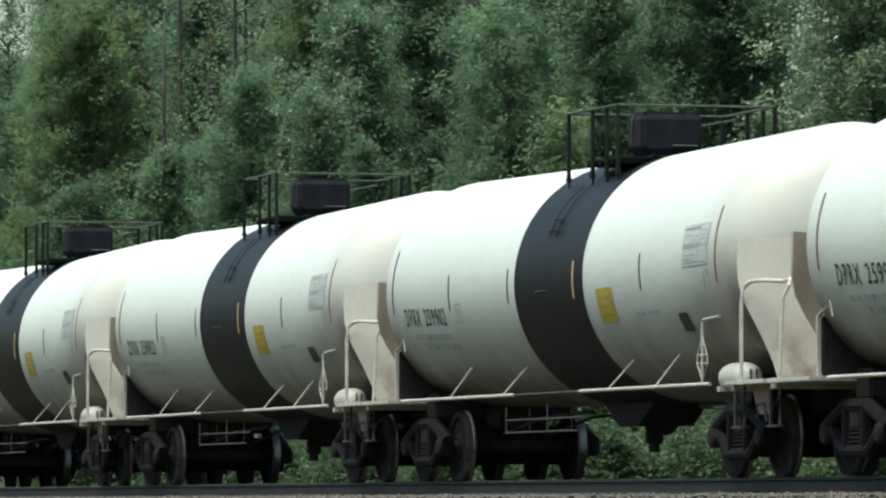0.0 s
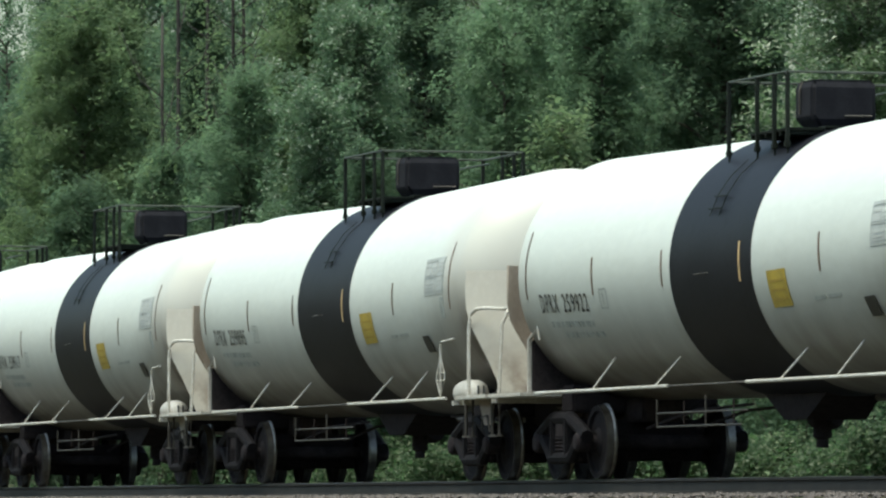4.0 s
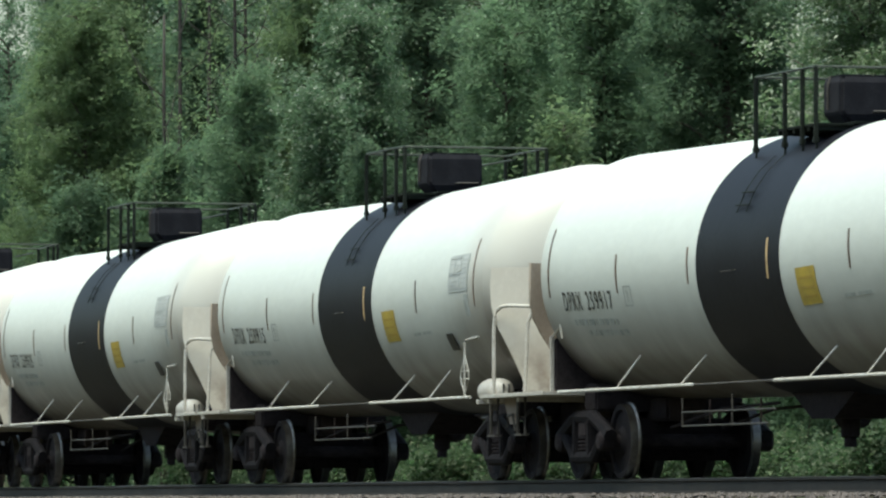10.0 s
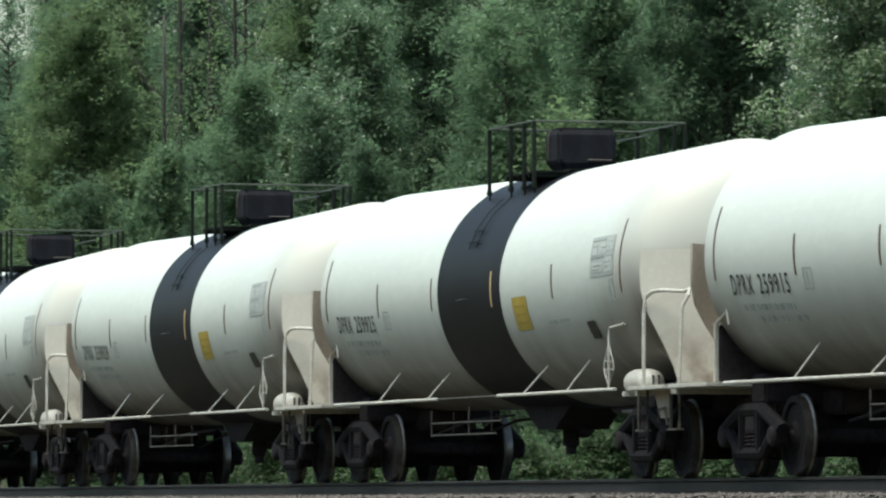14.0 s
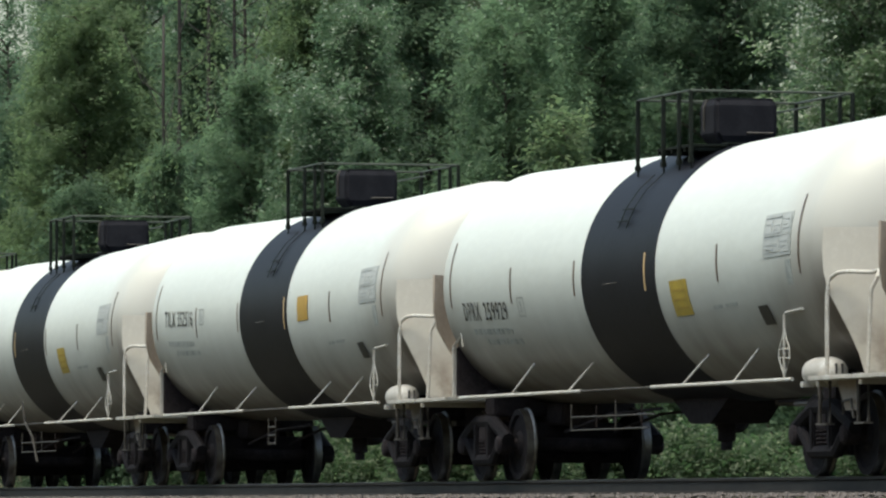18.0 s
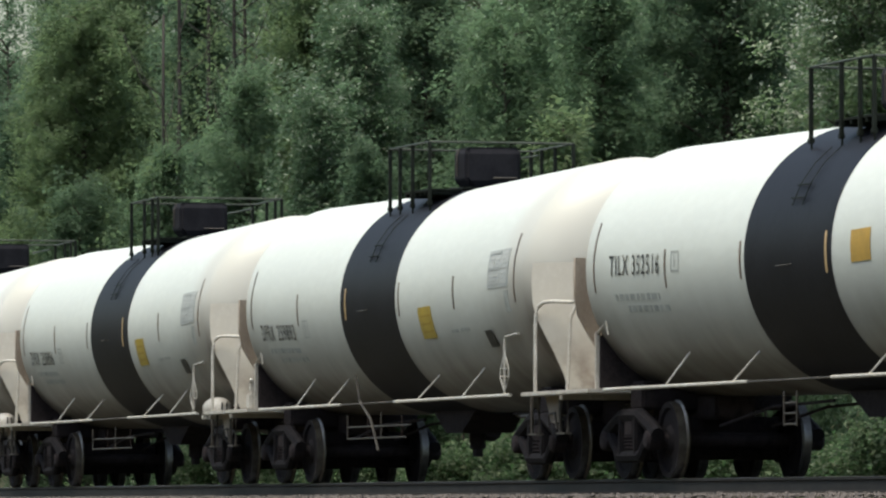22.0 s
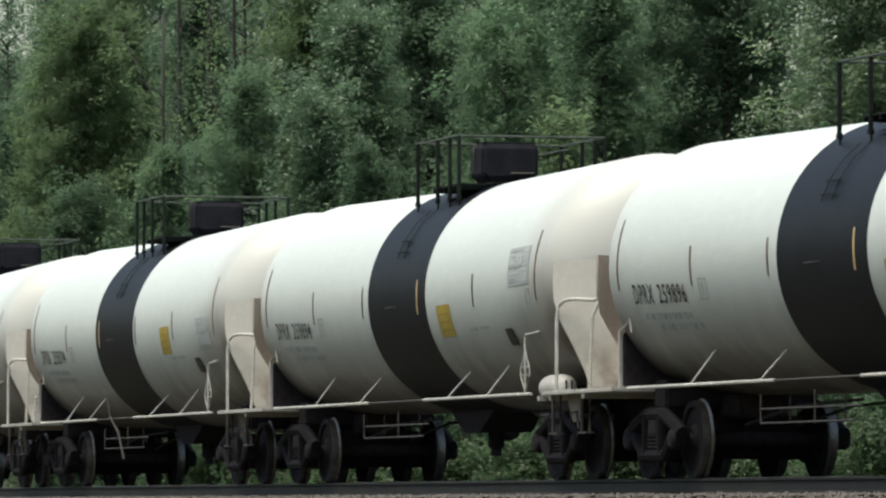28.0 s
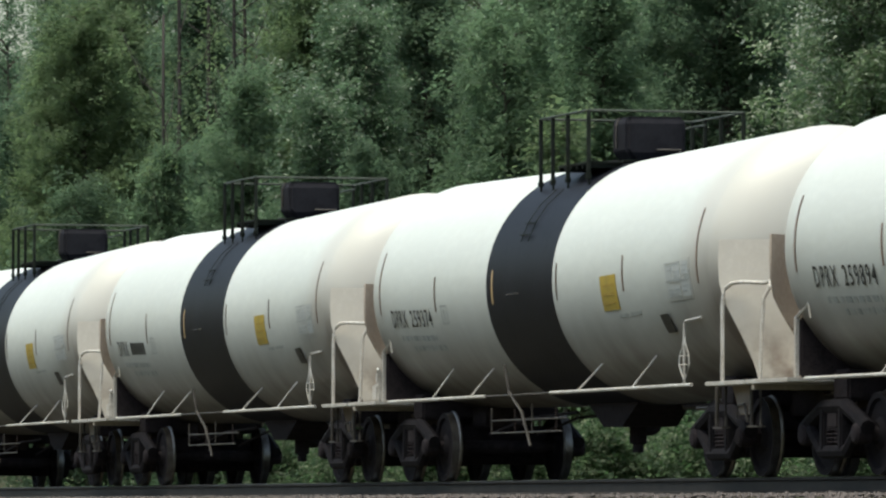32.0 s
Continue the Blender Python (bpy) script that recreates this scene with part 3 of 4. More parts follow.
    if sgn > 0:
        bm = bmesh.new()
        q = [bm.verts.new(p) for p in ((7.45, -1.27, 1.03), (8.25, -1.27, 1.03), (8.2, -1.27, 0.70), (7.75, -1.27, 0.70))]
        bm.faces.new(q)
        bmesh.ops.solidify(bm, geom=list(bm.faces), thickness=0.03)
        part("side_plate", bm, SHIELD_BACK, parent, "dirty brown plate below the platform")
        bm = bmesh.new()
        tube(bm, [(7.75, -1.30, 0.66), (7.78, -1.31, 0.80), (8.05, -1.31, 0.82), (8.12, -1.30, 0.62)], 0.016, 6)
        part("cut_lever", bm, BAR, parent)

def top_platform(parent, variant):
    """Railed walkway round the manway on the tank's crown, with its valve housing."""
    z0, z1, x0, x1, near, far = 3.91, 4.55, -1.35, 0.80, -0.95, 1.05
    hx, hy, inner = (-0.03, -0.10, (-0.30, 0.33)) if variant != "b" else (0.17, 0.02, (-0.80, -0.12))
    bm = bmesh.new()
    for y in (-0.72, 0.72):
        box(bm, (0.10, y, z0), (1.4, 0.44, 0.03), None, 0.006)
        for k in range(6):
            box(bm, (-0.55 + k * 0.26, y, z0 - 0.04), (0.03, 0.44, 0.05))
    for x in (x0, x1 - 0.25):
        box(bm, (x + 0.1, 0, z0 + 0.025), (0.30, 0.98, 0.03), None, 0.006)
    part("walkway", bm, SAFETY, parent, "dark steel grating walkway")
    for y in (near, far):
        low = AXIS + math.sqrt(R * R - y * y) - 0.02
        for x in (x0, *inner, x1):
            bm = bmesh.new()
            box(bm, (x, y, (z1 + low + 0.10) / 2), (0.046, 0.046, z1 - low - 0.10), None, 0.006)
            tube(bm, [(x + 0.02, y, low + 0.12), (x + 0.02, y, low)], 0.014, 6)
            box(bm, (x, y, low + 0.13), (0.09, 0.06, 0.07), None, 0.01)
            part("railing_post", bm, SAFETY, parent)
        bm = bmesh.new()
        tube(bm, [(x0, y, z1), (x1, y, z1)], 0.016, 6)
        part("handrail_top", bm, RAILING, parent)
    bm = bmesh.new()
    tube(bm, [(x0, 0.62, z1 - 0.15), (x1 - 0.2, 0.62, z1 - 0.15)], 0.014, 6)
    part("inner_rail", bm, RAILING, parent)
    for x in (x0, x1):
        bm = bmesh.new()
        tube(bm, [(x, near, z1), (x, far, z1)], 0.018, 6)
        part("end_rail", bm, RAILING, parent)
    # the housing flares above a narrower neck
    bm = bmesh.new()
    rows = [(3.86, 0.26, 0.28), (3.95, 0.27, 0.29), (4.05, 0.31, 0.37), (4.09, 0.31, 0.39), (4.42, 0.31, 0.39), (4.48, 0.29, 0.37)]
    vs = [[bm.verts.new((hx + sx * a, hy + sy * b, z)) for sx, sy in ((-1, -1), (1, -1), (1, 1), (-1, 1))] for z, a, b in rows]
    for p, q in zip(vs, vs[1:]):
        for k in range(4):
            bm.faces.new((p[k], p[(k + 1) % 4], q[(k + 1) % 4], q[k]))
    bm.faces.new(vs[0][::-1]), bm.faces.new(vs[-1])
    bmesh.ops.bevel(bm, geom=[e for e in bm.edges if abs(e.verts[0].co.z - e.verts[1].co.z) > 0.02], offset=0.05, segments=3, affect="EDGES")
    h = part("valve_housing", bm, HOUSING, parent, "black valve housing with a hinged lid")
    bm = bmesh.new()
    box(bm, (hx, hy, 4.49), (0.56, 0.70, 0.03), None, 0.012)
    part("lid", bm, HOUSING, h)
    bm = bmesh.new()
    tube(bm, [(hx + 0.33, hy, 4.09), (hx + 0.33, hy + 0.32, 4.09)], 0.014, 6)
    part("latch_bar", bm, BAR, h, "bare metal latch bar")
    bm = bmesh.new()
    tube(bm, [(hx - 0.07, hy - 0.37, 4.50), (hx - 0.07, hy - 0.41, 4.40), (hx - 0.07, hy - 0.41, 4.12)], 0.012, 6)
    part("lid_chain", bm, BAR, h, "bare metal lid chain")
    bm = bmesh.new()
    lathe(bm, [(0, 0), (0, 0.27), (0.12, 0.27), (0.15, 0.23), (0.15, 0)], lambda u, r, g: Vector((-0.85 + r * math.cos(g), r * math.sin(g), 3.86 + u)), 24)
    part("manway", bm, HOUSING, parent, "round black manway cover")
    # ladder brackets on the band
    for a in (-0.52, -0.18):
        bm = bmesh.new()
        tube(bm, [on_tank(a, 50, 0.02), on_tank(a, 40, 0.03), on_tank(a, 30, 0.03), on_tank(a, 20, 0.02)], 0.006, 6)
        part("ladder_rail", bm, SAFETY, parent)
    for g in (23, 29):
        bm = bmesh.new()
        tube(bm, [on_tank(-0.58, g, 0.04), on_tank(-0.1, g, 0.04)], 0.010, 6)
        part("rung", bm, SAFETY, parent)
    bm = bmesh.new()
    tube(bm, [on_tank(-0.75, -5, 0.0), on_tank(-0.75, -5, 0.05), on_tank(-0.35, -4.6, 0.05), on_tank(-0.35, -4.6, 0)], 0.007, 6)
    part("grab_iron", bm, BAR, parent)


def brake_rigging(parent, variant):
    """Low frame of angle bars beside the far truck, brake cylinder and rods under the belly."""
    y = -1.15
    bars = [[(-3.20, y, 0.60), (0.05, y, 0.60)], [(-3.20, y, 0.76), (0.30, y, 0.76)], [(-3.20, y, 0.60), (-3.20, y, 0.93)], [(-1.30, y, 0.58), (-1.30, y, 0.95)],
            [(-2.45, y + 0.1, 0.60), (-2.45, y + 0.1, 0.9)], [(-0.55, y + 0.1, 0.6), (-0.55, y + 0.1, 0.9)]]
    if variant == "c":
        bars = [[(-1.40, y, 0.56), (-1.40, y, 0.95)], [(-0.95, y, 0.56), (-0.95, y, 0.95)]] + [[(-1.40, y, q), (-0.95, y, q)] for q in (0.58, 0.70, 0.82)]
    for pts in bars:
        bm = bmesh.new()
        tube(bm, pts, 0.012, 6)
        part("rigging_bar", bm, RUSTY if pts[0][1] > y else BAR, parent)
    bm = bmesh.new()
    lathe(bm, [(0, 0), (0, 0.16), (0.45, 0.16), (0.5, 0.1), (0.5, 0)], lambda u, r, g: Vector((-2.1 + u, 0.5 + r * math.cos(g), 0.72 + r * math.sin(g))), 16)
    part("brake_cylinder", bm, IRON, parent)
    for yy in (-0.35, 0.3):
        for pts in ([(-6.2, yy, 0.62), (-4.2, yy, 0.82), (-2.0, yy, 0.86)], [(2.6, yy, 0.88), (4.6, yy, 0.86), (5.8, yy, 0.68)]):
            bm = bmesh.new()
            tube(bm, pts, 0.02, 6)
            part("brake_rod", bm, IRON, parent)


def bottom_fittings(parent):
    """Skid and outlet under the tank's lowest point."""
    bm = bmesh.new()
    rows = [(-1.6, 0.34, 0.97), (-0.8, 0.36, 0.66), (0.0, 0.36, 0.66), (0.7, 0.34, 0.97)]
    vs = [[bm.verts.new((a, sy * w, z)) for sy in (-1, 1)] + [bm.verts.new((a, sy * w, 1.02)) for sy in (1, -1)] for a, w, z in rows]
    for p, q in zip(vs, vs[1:]):
        for k in range(4):
            bm.faces.new((p[k], p[(k + 1) % 4], q[(k + 1) % 4], q[k]))
    bm.faces.new(vs[0][::-1]), bm.faces.new(vs[-1])
    bmesh.ops.recalc_face_normals(bm, faces=bm.faces)
    part("outlet_skid", bm, IRON, parent, "black bottom outlet skid")
    bm = bmesh.new()
    lathe(bm, [(0, 0), (0, 0.11), (0.2, 0.11), (0.22, 0.07), (0.32, 0.07), (0.32, 0)], lambda u, r, g: Vector((-0.5 + r * math.cos(g), r * math.sin(g), 0.66 - u)), 14)
    part("outlet_valve", bm, IRON, parent)
    bm = bmesh.new()
    tube(bm, [(1.2, 0.1, 0.9), (3.0, 0.25, 0.86), (4.6, 0.3, 0.80)], 0.05, 8)
    tube(bm, [(4.3, -0.7, 0.82), (5.2, -0.7, 0.82)], 0.03, 6)
    part("air_pipe", bm, BAR, parent)


def markings(parent, variant, number):
    """Lettering, stencils, placards and reflective strips on the camera's side."""
    mark, digits = number
    tall = mark[0] == "T"
    high = -1.2 if tall else -15.2
    letters(mark, 0.235, 0.76, INK, parent, -6.97 + 0.1 * tall, high, "reporting_mark")
    read = digits.rstrip("_")
    if read:
        letters(read, 0.235, 1.06 * len(read) / 6, INK, parent, -6.01 + 0.06 * tall, high, "car_number")
    for i in range(len(read), 6):
        a = -6.01 + 0.18 * i
        part("number_bar", patch(bmesh.new(), a, a + 0.13, high - 3.6, high + 3.6, 0.008, n=2, m=1), INK, parent)
    b = variant == "b"
    strips = [(-7.52, -13, 19, STRIP), (-4.68, -12, 5, STRIP), (-1.86 if not b else -1.87, -9.5, 6.5, STRIP if not b else STRIP_Y), ((1.14 if tall else 1.09) if not b else 1.06, -10, 7, STRIP_Y if not b else STRIP), (3.90, -11, 5, STRIP), (6.88, -13, 20, STRIP)]
    for a, g0, g1, mat in strips:
        part("reflective_strip", patch(bmesh.new(), a - 0.027, a + 0.027, g0, g1, 0.007, n=8, m=1), mat, parent)
    part("data_box", frame_patch(-4.44, -4.14, -5 if tall else -18.5, 4 if tall else -9), GREYINK, parent, "grey outlined test-data box")
    for k, (a0, a1, g) in enumerate(((-6.75, -5.0, -25.5 + 10 * tall), (-6.35, -4.75, -31 + 10 * tall))):
        a = a0
        i = 0
        while a < a1:
            w = (0.09, 0.16, 0.12, 0.2)[i % 4]
            part("stencil_line", patch(bmesh.new(), a, min(a + w, a1), g - 1.5, g + 1.5, 0.006, n=1, m=1), GREYINK, parent)
            a += w + 0.07
            i += 1
    if mark[0] == "T":
        part("placard", patch(bmesh.new(), 1.98, 2.62, -7.5, 5.5, 0.008), ORANGE, parent, "orange square placard")
    else:
        late = digits[:4] in ("2593", "____")
        pa = 2.96 if late else 2.05
        g = -18.8 if late else -23.5
        part("placard", patch(bmesh.new(), pa, pa + 0.66, g, g + 16, 0.008, skew=0.0), YELLOW, parent, "faded yellow placard sheet")
        for j in range(3):
            part("placard_line", patch(bmesh.new(), pa + 0.1, pa + 0.56, g + 3 + 4 * j, g + 4 + 4 * j, 0.012, n=1, m=1), FADED, parent)
    for a0, a1 in ((3.5, 3.85), (3.95, 4.4)):
        part("stencil_line", patch(bmesh.new(), a0, a1, -22.6, -21.0, 0.006, n=1, m=1), GREYINK, parent)
    g0, g1 = (-4.5, 13.5) if digits[:4] not in ("2593", "____") else (-19, -1)
    p0 = 5.62
    pn = part("data_panel", patch(bmesh.new(), p0, p0 + 0.98, g0, g1, 0.006), PANEL if digits[:4] not in ("2593", "____") else WHITE, parent, "grey stencilled data panel")
    step = (g1 - g0) / 10
    for a0, a1, j0, j1 in ((0.05, 0.30, 5.4, 8.6), (0.34, 0.62, 5.4, 8.6), (0.66, 0.93, 6.2, 9.4), (0.06, 0.56, 1.0, 3.6), (0.62, 0.92, 0.8, 4.6)):
        part("panel_box", patch(bmesh.new(), p0 + a0, p0 + a1, g0 + step * j0, g0 + step * j1, 0.010, n=2, m=1), PALEPRINT, parent)
    for a0, a1, j in ((0.02, 0.60, 9.2), (0.08, 0.27, 7.6), (0.37, 0.58, 7.2), (0.37, 0.50, 6.2), (0.70, 0.90, 8.4), (0.70, 0.84, 7.2), (0.10, 0.50, 2.8), (0.10, 0.42, 1.8), (0.66, 0.88, 3.4), (0.66, 0.80, 2.2), (0.04, 0.94, 4.9)):
        part("panel_line", patch(bmesh.new(), p0 + a0, p0 + a1, g0 + step * j - 0.28, g0 + step * j + 0.28, 0.014, n=1, m=1), PRINT, parent)
    part("stencil_column", patch(bmesh.new(), 6.38, 6.58, -17, -6.5, 0.006), GREYINK, parent)
    part("dark_plate", patch(bmesh.new(), 5.13, 5.46, -33, -24, 0.02), INK, parent, "small black plate on the tank")


def frame_patch(a0, a1, g0, g1):
    bm = bmesh.new()
    for x0, x1, y0, y1 in ((a0, a1, g0, g0 + 0.7), (a0, a1, g1 - 0.7, g1), (a0, a0 + 0.025, g0 + 0.7, g1 - 0.7), (a1 - 0.025, a1, g0 + 0.7, g1 - 0.7), (a0 + 0.12, a0 + 0.16, g0 + 2, g1 - 2)):
        q = [bm.verts.new(on_tank(x, y, 0.007)) for x, y in ((x0, y0), (x1, y0), (x1, y1), (x0, y1))]
        bm.faces.new(q)
    return bm


def tank_car(variant):
    """One tank car without its lettering, at the origin: x runs along the track, z = 0 is the railhead."""
    car = thing("tank_car", "white tank car with a black middle band, dusty ends", "tank car", "train of white tank cars")
    band = {"a": (-1.525, 1.525), "b": (-2.14, 0.89), "c": (-1.71, 1.33)}[variant]
    for sgn, edge in ((-1, band[0] + 0.05), (1, band[1] - 0.05)):
        bm = bmesh.new()
        lathe(bm, [(edge + (END[sgn] - edge) * k / 6, R) for k in range(7)], ring_place, 72)
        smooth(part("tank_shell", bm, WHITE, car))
        bm = bmesh.new()
        lathe(bm, head_profile(sgn), ring_place, 72)
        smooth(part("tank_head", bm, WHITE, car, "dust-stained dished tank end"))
        head_shield(car, sgn)
        truck(car, BOGIE + sgn * 6.95)
        for k in (-0.89, 0.89):
            wheelset(car, BOGIE + sgn * 6.95 + k)
        coupler(car, sgn)
        end_platform(car, sgn, variant)
        # saddle between tank and stub sill
        bm = bmesh.new()
        box(bm, (BOGIE + sgn * 6.95, 0, 1.0), (0.5, 1.9, 0.34), None, 0.03)
        part("bolster_saddle", bm, IRON, car)
    bm = bmesh.new()
    lathe(bm, [(x, R + 0.004) for x in (band[0], band[0] / 2, 0, band[1] / 2, band[1])], ring_place, 72)
    smooth(part("middle_band", bm, BLACK, car, "black painted middle band"))
    for y in (-1.40, 1.40):
        side_rail(car, y, variant)
    end_post(car, 6.02, -1.40, True)
    held = set(car.children_recursive)
    top_platform(car, variant)
    for ob in set(car.children_recursive) - held:
        ob.data.transform(Matrix.Translation((-0.27 if variant == "b" else 0.30, 0, 0)))
    brake_rigging(car, variant)
    bottom_fittings(car)
    return car


NUMBERS = [("DPRX", "2599__", "a"), ("DPRX", "259902", "a"), ("DPRX", "259922", "a"), ("DPRX", "259895", "a"), ("DPRX", "259917", "a"),
           ("DPRX", "259915", "a"), ("DPRX", "259925", "a"), ("DPRX", "259929", "a"), ("TILX", "352516", "c"), ("DPRX", "259893", "b"),
           ("DPRX", "259896", "a"), ("DPRX", "259894", "a"), ("DPRX", "259374", "b"), ("DPRX", "______", "b"), ("DPRX", "______", "b")]


SLACK = (0.0, -0.018, 0.028, -0.056, -0.068, 0.033, -0.052, 0.013, -0.01, 0.039, 0.004, 0.03, 0.074, 0.05, 0.05)  # play in the couplings


def car_place(k, t):
    """Where car k stands along the line at t seconds: the train rolls on at an almost even pace."""
    drift = np.interp(t, (0, 2, 6, 8, 10, 14, 17, 19, 21, 23, 25, 28, 30, 32), (-0.139, -0.105, -0.045, -0.014, 0.06, 0.068, 0.083, 0.125, 0.095, 0.045, 0.025, -0.007, -0.032, -0.065))
    return -81.75 + 6.1405 * t + 0.00066 * t * t + float(drift) - CAR * (k - 1) + SLACK[k]


def build_train():
    plain = {v: tank_car(v) for v in "abc"}
    cars = []
    for k, (mark, digits, variant) in enumerate(NUMBERS):
        car = copy_thing(plain[variant], car_pose(car_place(k, 0)))
        markings(car, variant, (mark, digits))
        if mark[0] == "T":
            tagged(car, "white tank car with a black band and an orange placard")
        cars.append(car)
    for p in plain.values():
        for o in (*p.children_recursive, p):
            bpy.data.objects.remove(o)
    return cars


def motions(cars):
    """The train rolls past; every wheelset turns with the distance rolled."""
    for k, car in enumerate(cars):
        walk(car, [(t, car_pose(car_place(k, t))) for t in range(33)])
        for o in car.children:
            if o.name.startswith("wheelset"):
                x = o.location.x
                walk(o, [(i / 10, pose(x, 0, 0.457, 0, math.degrees((car_place(k, i / 10) - car_place(k, 0)) / 0.457), 0)) for i in range(321)])


# ---- woods and weeds ----


def leaves(name, twigs, outward, size, per, spread, material, rng, up=0.85):
    """Leaves in sprays along short twigs that point up and out of the crown: pointed blades, turned a little to the sky."""
    n = len(twigs) * per
    way = outward * 0.7 + np.array([0, 0, 0.55]) + rng.normal(0, 0.55, twigs.shape)
    way /= np.linalg.norm(way, axis=1)[:, None]
    along = (rng.random((n, 1)) - 0.35) * spread * 3.4
    c = np.repeat(twigs, per, 0) + np.repeat(way, per, 0) * along + rng.normal(0, 1, (n, 3)) * spread * 0.55
    nrm = rng.normal(0, 0.5, (n, 3)) + np.repeat(outward, per, 0) * 0.5 + np.array([0, 0, up])
    nrm /= np.linalg.norm(nrm, axis=1)[:, None]
    t = np.cross(nrm, rng.normal(0, 1, (n, 3)))
    t /= np.linalg.norm(t, axis=1)[:, None]
    b = np.cross(nrm, t)
    s = size * rng.uniform(0.55, 1.3, (n, 1))
    q = np.stack([c - t * s * 0.5 - b * s * 0.34, c + t * s * 0.75, c - t * s * 0.5 + b * s * 0.34], 1)
    return mesh_of(name, q.reshape(-1, 3), 3, material)


def crown_points(blobs, n, rng, lobe=0.44, lobes=13):
    """Twig points on a crown: big masses, each set with smaller lobes that leave gaps between them."""
    small = []
    for x, y, z, r in blobs:
        for _ in range(lobes):
            d = rng.normal(0, 1, 3) + np.array([0, 0, 0.25])
            d /= np.linalg.norm(d)
            k = r * rng.uniform(0.7, 1.05)
            small.append((x + d[0] * k, y + d[1] * k, z + d[2] * k * 0.85, r * lobe * rng.uniform(0.6, 1.25)))
        small.append((x, y, z, r * 0.7))
    w = np.array([b[3] ** 2 for b in small])
    bl = np.array(small)[rng.choice(len(small), n, p=w / w.sum())]
    d = rng.normal(0, 1, (n, 3)) + np.array([0, 0, 0.3])
    d /= np.linalg.norm(d, axis=1)[:, None]
    r = bl[:, 3] * rng.uniform(0.5, 1.0, n) ** 0.4
    droop = np.where(rng.random(n) < 0.06, rng.uniform(0.1, 0.35, n), 0)
    return bl[:, :3] + d * (r + droop)[:, None] * np.array([1, 1, 0.8]), d


def spray_points(limbs, n, rng):
    """Twig points on limbs that reach out and up: each limb carries a row of flattened leafy sprays that grow smaller to its tip."""
    small = []
    for a, b, r in limbs:
        a, b = np.array(a), np.array(b)
        way = (b - a) / np.linalg.norm(b - a)
        for k in range(15):
            u = 0.22 + 0.83 * (k + rng.uniform(0, 1)) / 15
            q = r * (1.1 - 0.62 * u)
            c = a + (b - a) * u + rng.normal(0, 0.68, 3) * q * np.array([1, 1, 0.6])
            small.append((*c, q * rng.uniform(0.20, 0.58), *way))
    bl = np.array(small)
    w = bl[:, 3] ** 2
    bl = bl[rng.choice(len(small), n, p=w / w.sum())]
    d = rng.normal(0, 1, (n, 3)) + np.array([0, 0, 0.35])
    d /= np.linalg.norm(d, axis=1)[:, None]
    r = bl[:, 3] * rng.uniform(0.2, 1.0, n) ** 0.5
    tip = np.where(rng.random(n) < 0.16, rng.uniform(0.1, 0.5, n), 0)
    p = bl[:, :3] + d * r[:, None] * np.array([1, 1, 0.62]) + (bl[:, 4:] + np.array([0, 0, 0.3])) * tip[:, None]
    out = d * 0.6 + bl[:, 4:] * 0.8
    return p, out / np.linalg.norm(out, axis=1)[:, None]


def tree(x, y, height, width, material, seed, twigs=5200, size=0.15, low=0.12, label="leafy deciduous tree at the wood's edge", lean=0.0, per=8):
    rng = np.random.default_rng(seed)
    z = ground_height(y - OFF - BEND * (x - MID) ** 2 / 2) - 0.15
    t = thing("tree", label, "tree", "trees behind the track", at=Matrix.Translation((x, y, z)))
    bm = bmesh.new()
    top = Vector((lean * height, 0, height * 0.86))
    mid = Vector((lean * height * 0.35 + 0.15, 0.1, height * 0.45))
    tube(bm, [(0, 0, 0), mid * 0.5, mid, (mid + top) / 2, top], 0.011 * height, 8, 0.02)
    limbs = []
    nb = max(16, int(height * 3.3))
    for k in range(nb):
        f = low + (0.97 - low) * (k + 0.5) / nb
        g = 2.4 * k + rng.uniform(0, 0.8)
        reach = width * 0.56 * (1 - 0.82 * max(0, f - 0.3) / 0.7) * rng.uniform(0.65, 1.12)
        c = Vector((lean * height * f + reach * math.cos(g), reach * math.sin(g), height * f))
        stem = Vector((lean * height * f * 0.7, 0, max(0.1, height * f - reach * rng.uniform(0.35, 0.8))))
        limbs.append((stem, c, 0.16 * width + 0.28 * reach * rng.uniform(0.7, 1.1)))
        tube(bm, [stem, (stem + c) / 2 + Vector((0, 0, 0.1)), c], 0.0034 * height, 6, 0.010)
    smooth(part("trunk", bm, BARK, t))
    pts, out = spray_points(limbs, twigs, rng)
    keep = pts[:, 2] > 0.15
    ob = new("crown", leaves("crown", pts[keep], out[keep], size, per, 0.07 + size * 0.7, material, rng))
    ob.parent = t
    return t


def bush(x, y, height, width, material, seed, twigs=500, size=0.10, label="low green bush beside the track"):
    rng = np.random.default_rng(seed)
    z = ground_height(y - OFF - BEND * (x - MID) ** 2 / 2) - 0.05
    t = thing("bush", label, "bush", "bushes beside the track", at=Matrix.Translation((x, y, z)))
    bm = bmesh.new()
    blobs = []
    for k in range(5):
        g = 1.26 * k + rng.uniform(0, 0.6)
        c = Vector((width * 0.3 * math.cos(g), width * 0.3 * math.sin(g), height * rng.uniform(0.4, 0.72)))
        blobs.append((*c, width * rng.uniform(0.22, 0.34)))
        tube(bm, [(0, 0, 0), c * 0.5 + Vector((0, 0, 0.1)), c], 0.02, 5, 0.006)
    smooth(part("stem", bm, BARK, t))
    pts, out = crown_points(blobs, twigs, rng)
    keep = pts[:, 2] > 0.02
    ob = new("foliage", leaves("foliage", pts[keep], out[keep], size, 9, 0.11, material, rng))
    ob.parent = t
    return t


